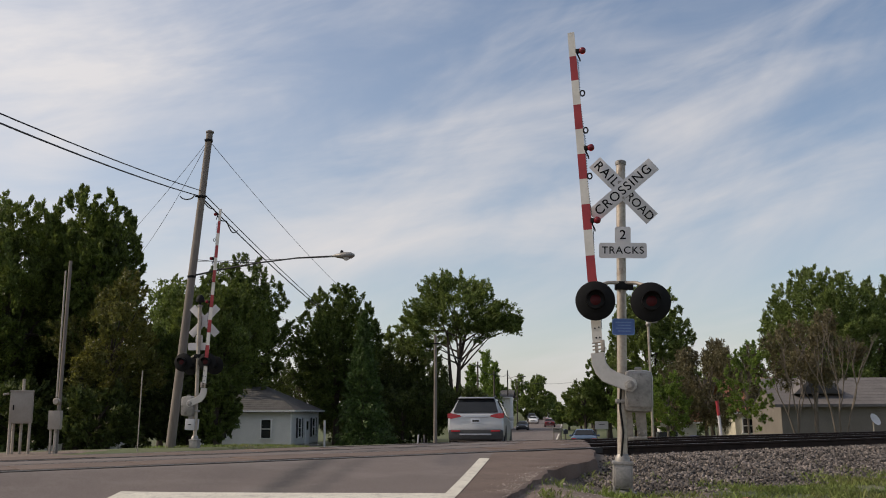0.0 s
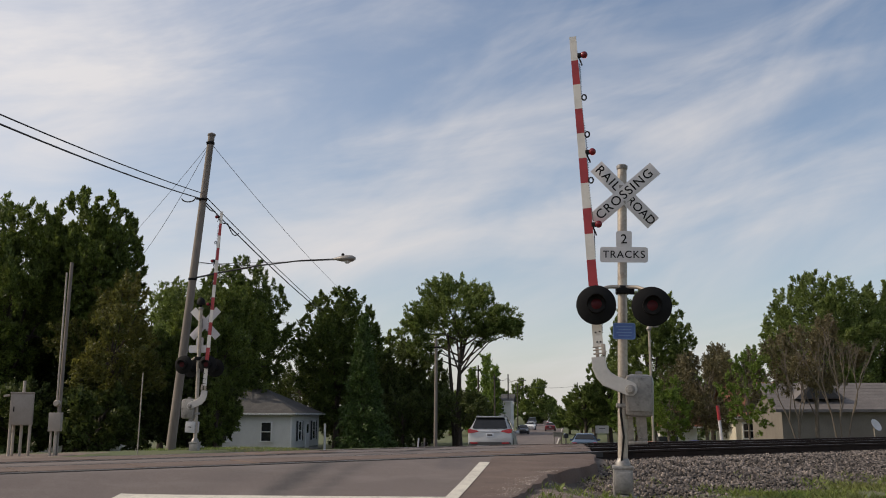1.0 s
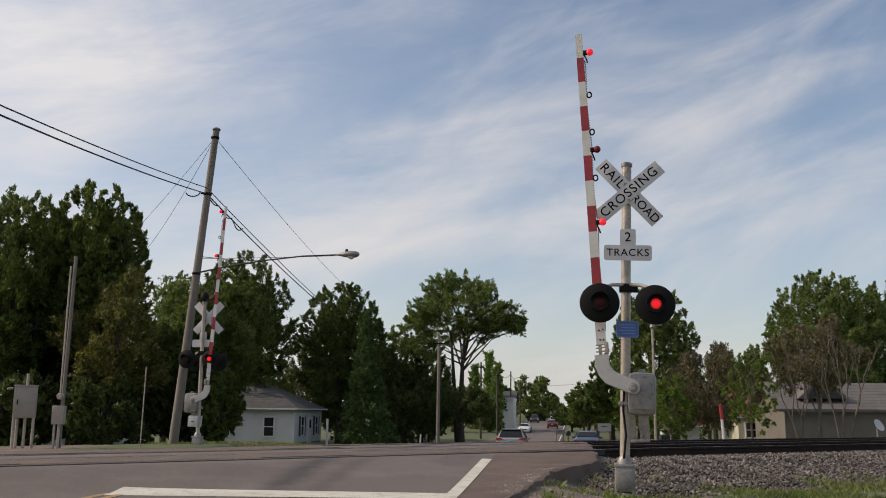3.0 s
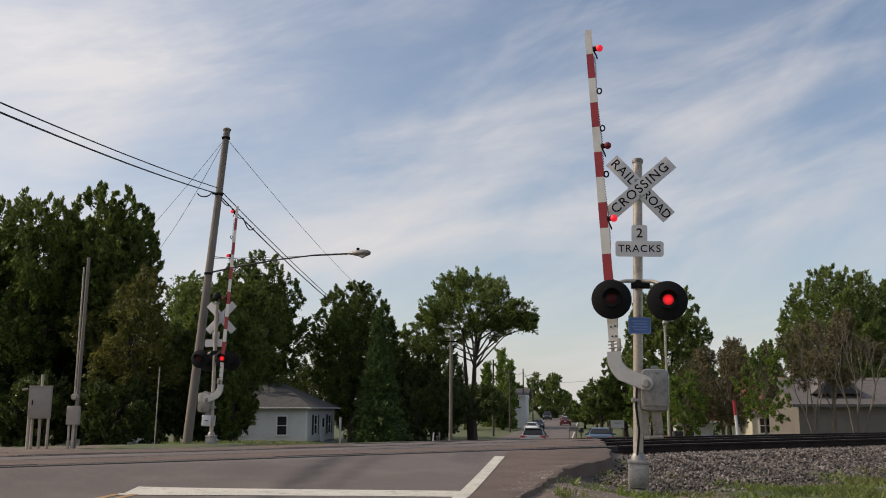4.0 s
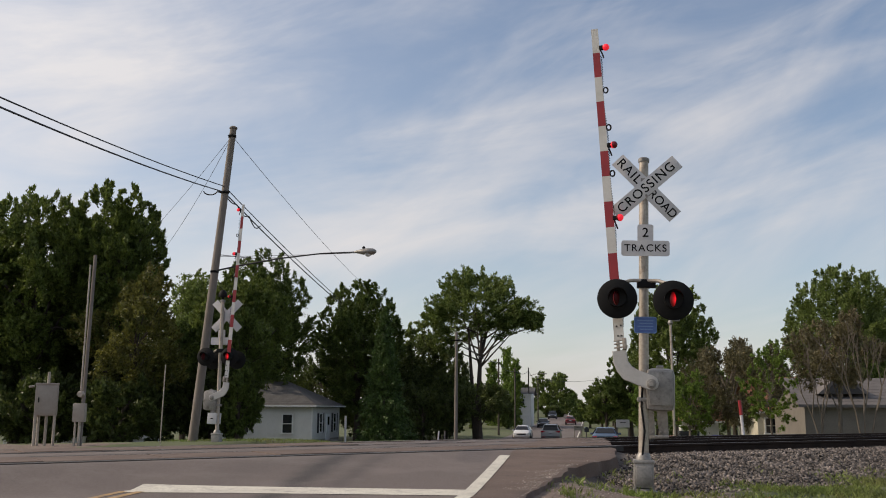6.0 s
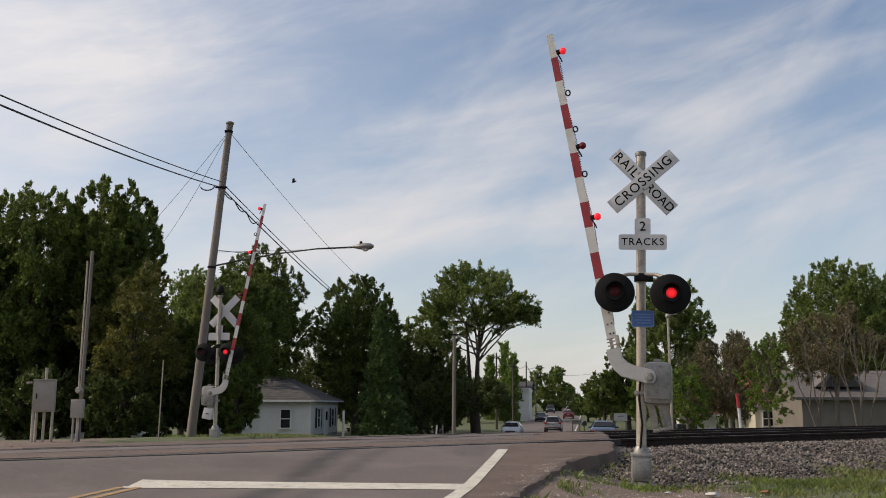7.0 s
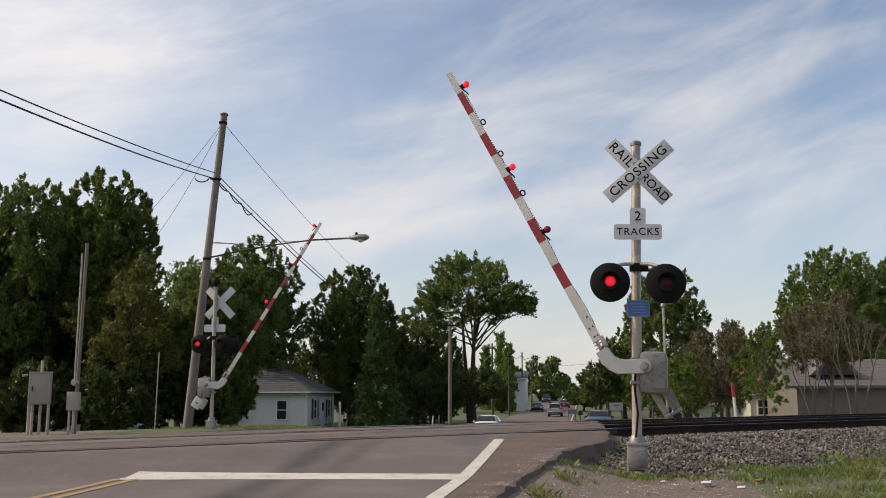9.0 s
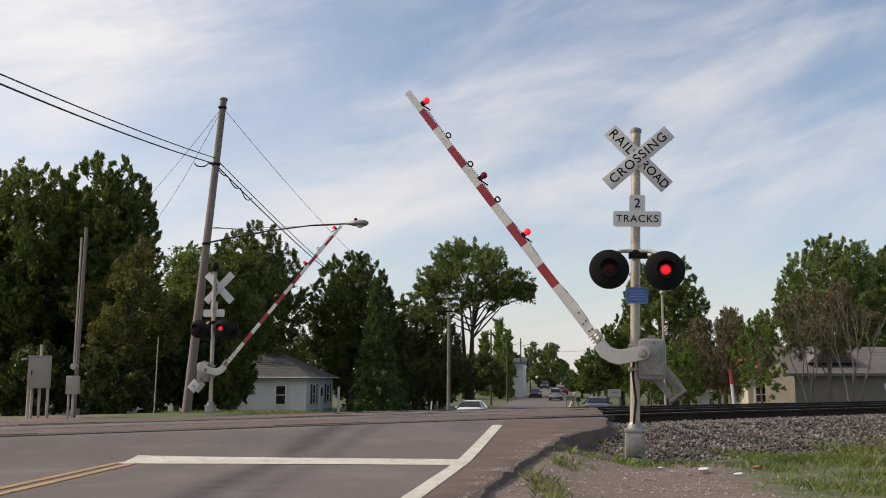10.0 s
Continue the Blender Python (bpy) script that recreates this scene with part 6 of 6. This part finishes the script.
def vehicle(paint, suv, label, m, group="cars on the road"):
    shape = SUV_SHAPE if suv else SEDAN_SHAPE
    car = thing("car", m, label, "car", group)
    shell = loft(shape)
    body = part("body", shell, paint, car)
    L = shape[-1][0]
    if suv:
        glass = [("rear_window", [(-0.74, 0.055, 1.17), (0.74, 0.055, 1.17), (0.60, 0.40, 1.62), (-0.60, 0.40, 1.62)]),
                 ("windscreen", [(0.74, 3.48, 1.14), (-0.74, 3.48, 1.14), (-0.58, 2.84, 1.62), (0.58, 2.84, 1.62)])]
        sides = [[(0.91, 0.75, 1.10), (0.92, 1.75, 1.09), (0.655, 1.75, 1.62), (0.69, 0.75, 1.58)], [(0.92, 1.82, 1.09), (0.915, 3.05, 1.07), (0.66, 2.62, 1.60), (0.655, 1.82, 1.62)]]
    else:
        glass = [("rear_window", [(-0.66, 0.78, 1.08), (0.66, 0.78, 1.08), (0.52, 1.26, 1.37), (-0.52, 1.26, 1.37)]),
                 ("windscreen", [(0.69, 3.36, 1.02), (-0.69, 3.36, 1.02), (-0.52, 2.80, 1.36), (0.52, 2.80, 1.36)])]
        sides = [[(0.875, 1.2, 0.98), (0.88, 2.05, 0.97), (0.595, 2.05, 1.39), (0.62, 1.4, 1.35)], [(0.88, 2.12, 0.97), (0.87, 3.0, 0.955), (0.6, 2.66, 1.35), (0.595, 2.12, 1.39)]]
    for name, pts in glass:
        part(name, sheet(pts, 0.016), CAR_GLASS, car, "dark glass", smooth=False)
    for pts in sides:
        for s in (1, -1):
            part("side_window", sheet([(x * s, y, z) for x, y, z in pts], 0.02), CAR_GLASS, car, "dark glass", smooth=False)
    zb = 0.98 if suv else 0.80
    for s in (1, -1):
        if suv:
            wedge = [(0.47, 1.02), (0.80, 0.95), (0.93, 0.98), (0.93, 1.12), (0.80, 1.13), (0.52, 1.07)]
            tl = Build().prism([(s * x, z) for x, z in wedge], -0.035, 0.16)
        else:
            tl = Build().box((s * 0.66, 0.05, 0.80), (0.3, 0.12, 0.16), bevel=0.03)
        part("tail_light", tl, TAIL, car, "red tail light", smooth=False)
        part("headlight", Build().box((s * 0.62, L - 0.17, 0.74 if suv else 0.64), (0.34, 0.26, 0.15), bevel=0.05), HEAD, car, "clear headlight")
        part("mirror", Build().box((s * (1.0 if suv else 0.96), 3.0 if suv else 2.85, 1.10 if suv else 0.98), (0.18, 0.12, 0.14), bevel=0.04), paint, car)
    part("rear_bumper", Build().box((0, 0.10, 0.43 if suv else 0.36), (1.80 if suv else 1.5, 0.36, 0.34 if suv else 0.2), bevel=0.08), CAR_TRIM if suv else paint, car, "dark lower bumper")
    part("front_grille", Build().box((0, L - 0.03, 0.58), (0.95, 0.08, 0.16), bevel=0.02), CAR_TRIM, car)
    pl = part("licence_plate", Build().box((0, -0.012, 0.88 if suv else 0.72), (0.33, 0.02, 0.16), bevel=0.005), PLATE, car)
    part("plate_bar", Build().box((0, -0.025, 0.88 if suv else 0.72), (0.22, 0.005, 0.06)), CAR_TRIM, pl, smooth=False)
    if suv:
        part("skid_plate", Build().box((0, -0.085, 0.44), (1.05, 0.03, 0.05), bevel=0.015), RIM, car, "silver trim under the bumper")
        part("spoiler", Build().box((0, 0.42, 1.655), (1.2, 0.3, 0.05), bevel=0.02), paint, car)
        part("plate_garnish", Build().box((0, -0.008, 1.0), (0.8, 0.02, 0.05), bevel=0.008), RIM, car)
        for s in (1, -1):
            part("reflector", Build().box((s * 0.66, -0.08, 0.55), (0.3, 0.03, 0.05), bevel=0.01), TAIL, car)
            part("roof_rail", Build().tube([(s * 0.58, 0.7, 1.70), (s * 0.58, 0.85, 1.755), (s * 0.58, 2.4, 1.75), (s * 0.58, 2.55, 1.69)], 0.018, 6), CAR_TRIM, car)
    for s in (1, -1):
        for y in ((0.95, 3.65) if suv else (0.9, 3.55)):
            r = 0.36 if suv else 0.32
            wm = pose(s * 0.82, y, r, 0, 90, 0)
            wh = part("wheel", Build().lathe([(r * 0.6, -0.11), (r * 0.94, -0.11), (r, -0.07), (r, 0.07), (r * 0.94, 0.11), (r * 0.6, 0.11)], 22, wm), TYRE, car, "black tyre")
            part("rim", Build().lathe([(r * 0.6, -0.115), (r * 0.3, -0.09), (r * 0.3, 0.09), (r * 0.6, 0.115)], 14, wm), RIM, wh)
            part("wheel_arch", Build().lathe([(r * 1.18, -0.125), (r * 1.18, 0.125)], 22, wm), CAR_TRIM, car)
    return car


def road_pose(X, Y, back=False, dz=0.0):
    """On the road at X, Y, pitched to its slope."""
    z = lambda d: float(road_z(X + U.x * d, Y + U.y * d))
    rise = math.degrees(math.atan2(z(4.6) - z(0), 4.6))
    if back:
        rise = math.degrees(math.atan2(z(-4.6) - z(0), 4.6))
    return Matrix.Translation((X, Y, z(0) + dz)) @ pose(0, 0, 0, 0, 0, ROAD_TURN + (180 if back else 0)) @ pose(0, 0, 0, rise, 0, 0)


MOVING = []
suv = vehicle(CAR_SILVER, True, "silver sport utility car driving away over the crossing", Matrix())
rows = []
for t in np.arange(0, 10.01, 0.5):
    Y = float(np.interp(t, [0, 1, 2.5, 5, 7.5, 10], [31.2, 40.0, 54.3, 80.2, 107.0, 134.0]))
    v = float(np.interp(t, [0, 0.5, 1, 2.5, 10], [-1.49, -1.61, -1.78, -2.25, -2.2]))
    rows.append((float(t), road_pose(0.1477 * (Y - 10.8) + v / 0.989, Y)))
MOVING.append((suv, rows))
white = vehicle(CAR_WHITE, False, "white sedan approaching the crossing", Matrix())
rows = []
for t in np.arange(0, 10.01, 0.5):
    Y = float(np.interp(t, [0, 2.7, 4.5, 5.5, 6.8, 8, 9.5, 10], [190, 148, 122, 108, 93, 81, 68, 63.5]))
    rows.append((float(t), road_pose(0.1477 * (Y - 10.8) - 5.55, Y, True)))
MOVING.append((white, rows))
for X, Y, paint, suv_, back, label in ((20.9, 165.0, CAR_RED, False, False, "maroon car waiting far down the road"), (24.0, 187.0, CAR_WHITE, True, False, "white car waiting far down the road"), (27.5, 212.0, CAR_DARK, True, False, "dark car waiting far down the road"),
                                       (22.2, 205.0, CAR_DARK, True, True, "dark car coming along the far lane"), (30.5, 240.0, CAR_SILVER, False, False, "silver car far down the road")):
    vehicle(paint, suv_, label, road_pose(X, Y, back))
vehicle(CAR_BLUE, False, "dark blue car parked beside the road", Matrix.Translation(on_land(10.25, 63.0)) @ pose(0, 0, 0, 0, 0, -10), "parked cars")
vehicle(CAR_DARK, False, "dark car parked off the far street", Matrix.Translation(on_land(15.0, 152.0)) @ pose(0, 0, 0, 0, 0, 172), "parked cars")


# ---- insects that cross the view ----
def insect(label):
    bug = thing("insect", Matrix(), label, "insect", "insects")
    part("body", Build().lathe([(0.001, -0.010), (0.0035, -0.006), (0.0045, 0.0), (0.003, 0.005), (0.004, 0.008), (0.001, 0.011)], 10, pose(0, 0, 0, 0, 90, 0)), BLACK, bug)
    for side in (1, -1):
        part("wing", Build().prism([(-0.004, 0.0), (0.004, 0.0), (0.007, 0.012), (0.0, 0.016), (-0.006, 0.010)], -0.0004, 0.0004, pose(0, 0.002 * side, 0.003, -side * 55, 0, 0)), CAR_TRIM, bug, smooth=False)
    return bug


for label, spots_ in (("small dark insect darting past the signal", [(0, -5.473, 3.707, 3.439), (4.7, -5.07, 3.607, 3.372), (4.8, -2.771, 3.713, 2.839), (4.9, -1.116, 3.804, 2.374), (5.0, 0.426, 3.894, 1.921), (5.1, 2.069, 3.981, 1.497), (5.3, 3.642, 4.036, 1.268), (10, 4.402, 3.914, 1.843)]),
                      ("small dark insect drifting past the utility pole", [(0, 4.461, 3.902, 1.477), (5.8, 4.126, 3.99, 1.555), (6.6, 0.74, 3.941, 1.663), (7.0, -0.662, 3.896, 1.888), (7.1, -0.716, 3.893, 1.904), (7.2, -0.764, 3.891, 1.914), (7.3, -0.887, 3.886, 1.945), (7.4, -1.064, 3.871, 2.029), (7.5, -1.212, 3.864, 2.069), (7.6, -1.551, 3.853, 2.13), (7.7, -2.067, 3.837, 2.211), (8.2, -4.099, 3.786, 2.492), (10, -5.537, 3.813, 2.563)])):
    MOVING.append((insect(label), [(t, pose(x, y, z, 0, -20, 10)) for t, x, y, z in spots_]))


# ---- what moves ----
SWITCH = [2.27, 3.22, 3.92, 4.63, 5.28, 6.0, 6.7, 7.41, 8.1, 8.77, 9.43]
NEAR_TILT = [(0, 2.1), (3.0, 2.1), (6.1, 2.1), (6.4, 3.78), (6.8, 7.04), (7.2, 10.99), (7.5, 13.56), (8.0, 18.01), (8.5, 22.26), (9.0, 26.51), (9.5, 30.95), (10.0, 35.3)]
FAR_TILT = [(0, 3.35), (3.0, 3.35), (6.05, 3.35), (6.4, 5.4), (7.0, 11.2), (7.5, 16.5), (8.25, 24.5), (9.0, 32.0), (9.5, 36.3), (10.0, 40.3)]


def turn_rows(loc, flips, lit_first):
    """Rows of a lamp that turns round at each time in flips; lit side forward first or not."""
    a = 0.0 if lit_first else 180.0
    rows = [(0.0, pose(*loc, 0, 0, a))]
    for f in flips:
        rows.append((f - 0.034, pose(*loc, 0, 0, a)))
        rows.append((f, pose(*loc, 0, 0, a + 60)))
        rows.append((f + 0.034, pose(*loc, 0, 0, a + 120)))
        a += 180
        rows.append((f + 0.068, pose(*loc, 0, 0, a)))
    rows.append((10.0, pose(*loc, 0, 0, a)))
    return rows


def motions():
    for (sg, arm, lamps, small), tilt, lean, skew in ((NEAR, NEAR_TILT, 2.7, -6.0), (FAR, FAR_TILT, 0.0, 0.0)):
        loc = tuple(arm.location)
        walk(arm, [(t, pose(*loc, 0, -(a + lean), skew)) for t, a in tilt])
        for pair in lamps.values():
            # the second lamp lights first, then they take turns
            walk(pair[1], turn_rows(tuple(pair[1].location), SWITCH, False))
            walk(pair[0], turn_rows(tuple(pair[0].location), SWITCH[1:], False))
        tip, mid, low = small
        away = sg is FAR[0]     # the far arm's lamps show their other side to the camera
        walk(tip, turn_rows(tuple(tip.location), SWITCH[:1], away))
        # the middle and the low lamp take turns, the other way round on the far arm
        walk(mid, turn_rows(tuple(mid.location), SWITCH if away else SWITCH[1:], away))
        walk(low, turn_rows(tuple(low.location), SWITCH[1:] if away else SWITCH, away))
    for car, rows in MOVING:
        walk(car, rows)


motions()
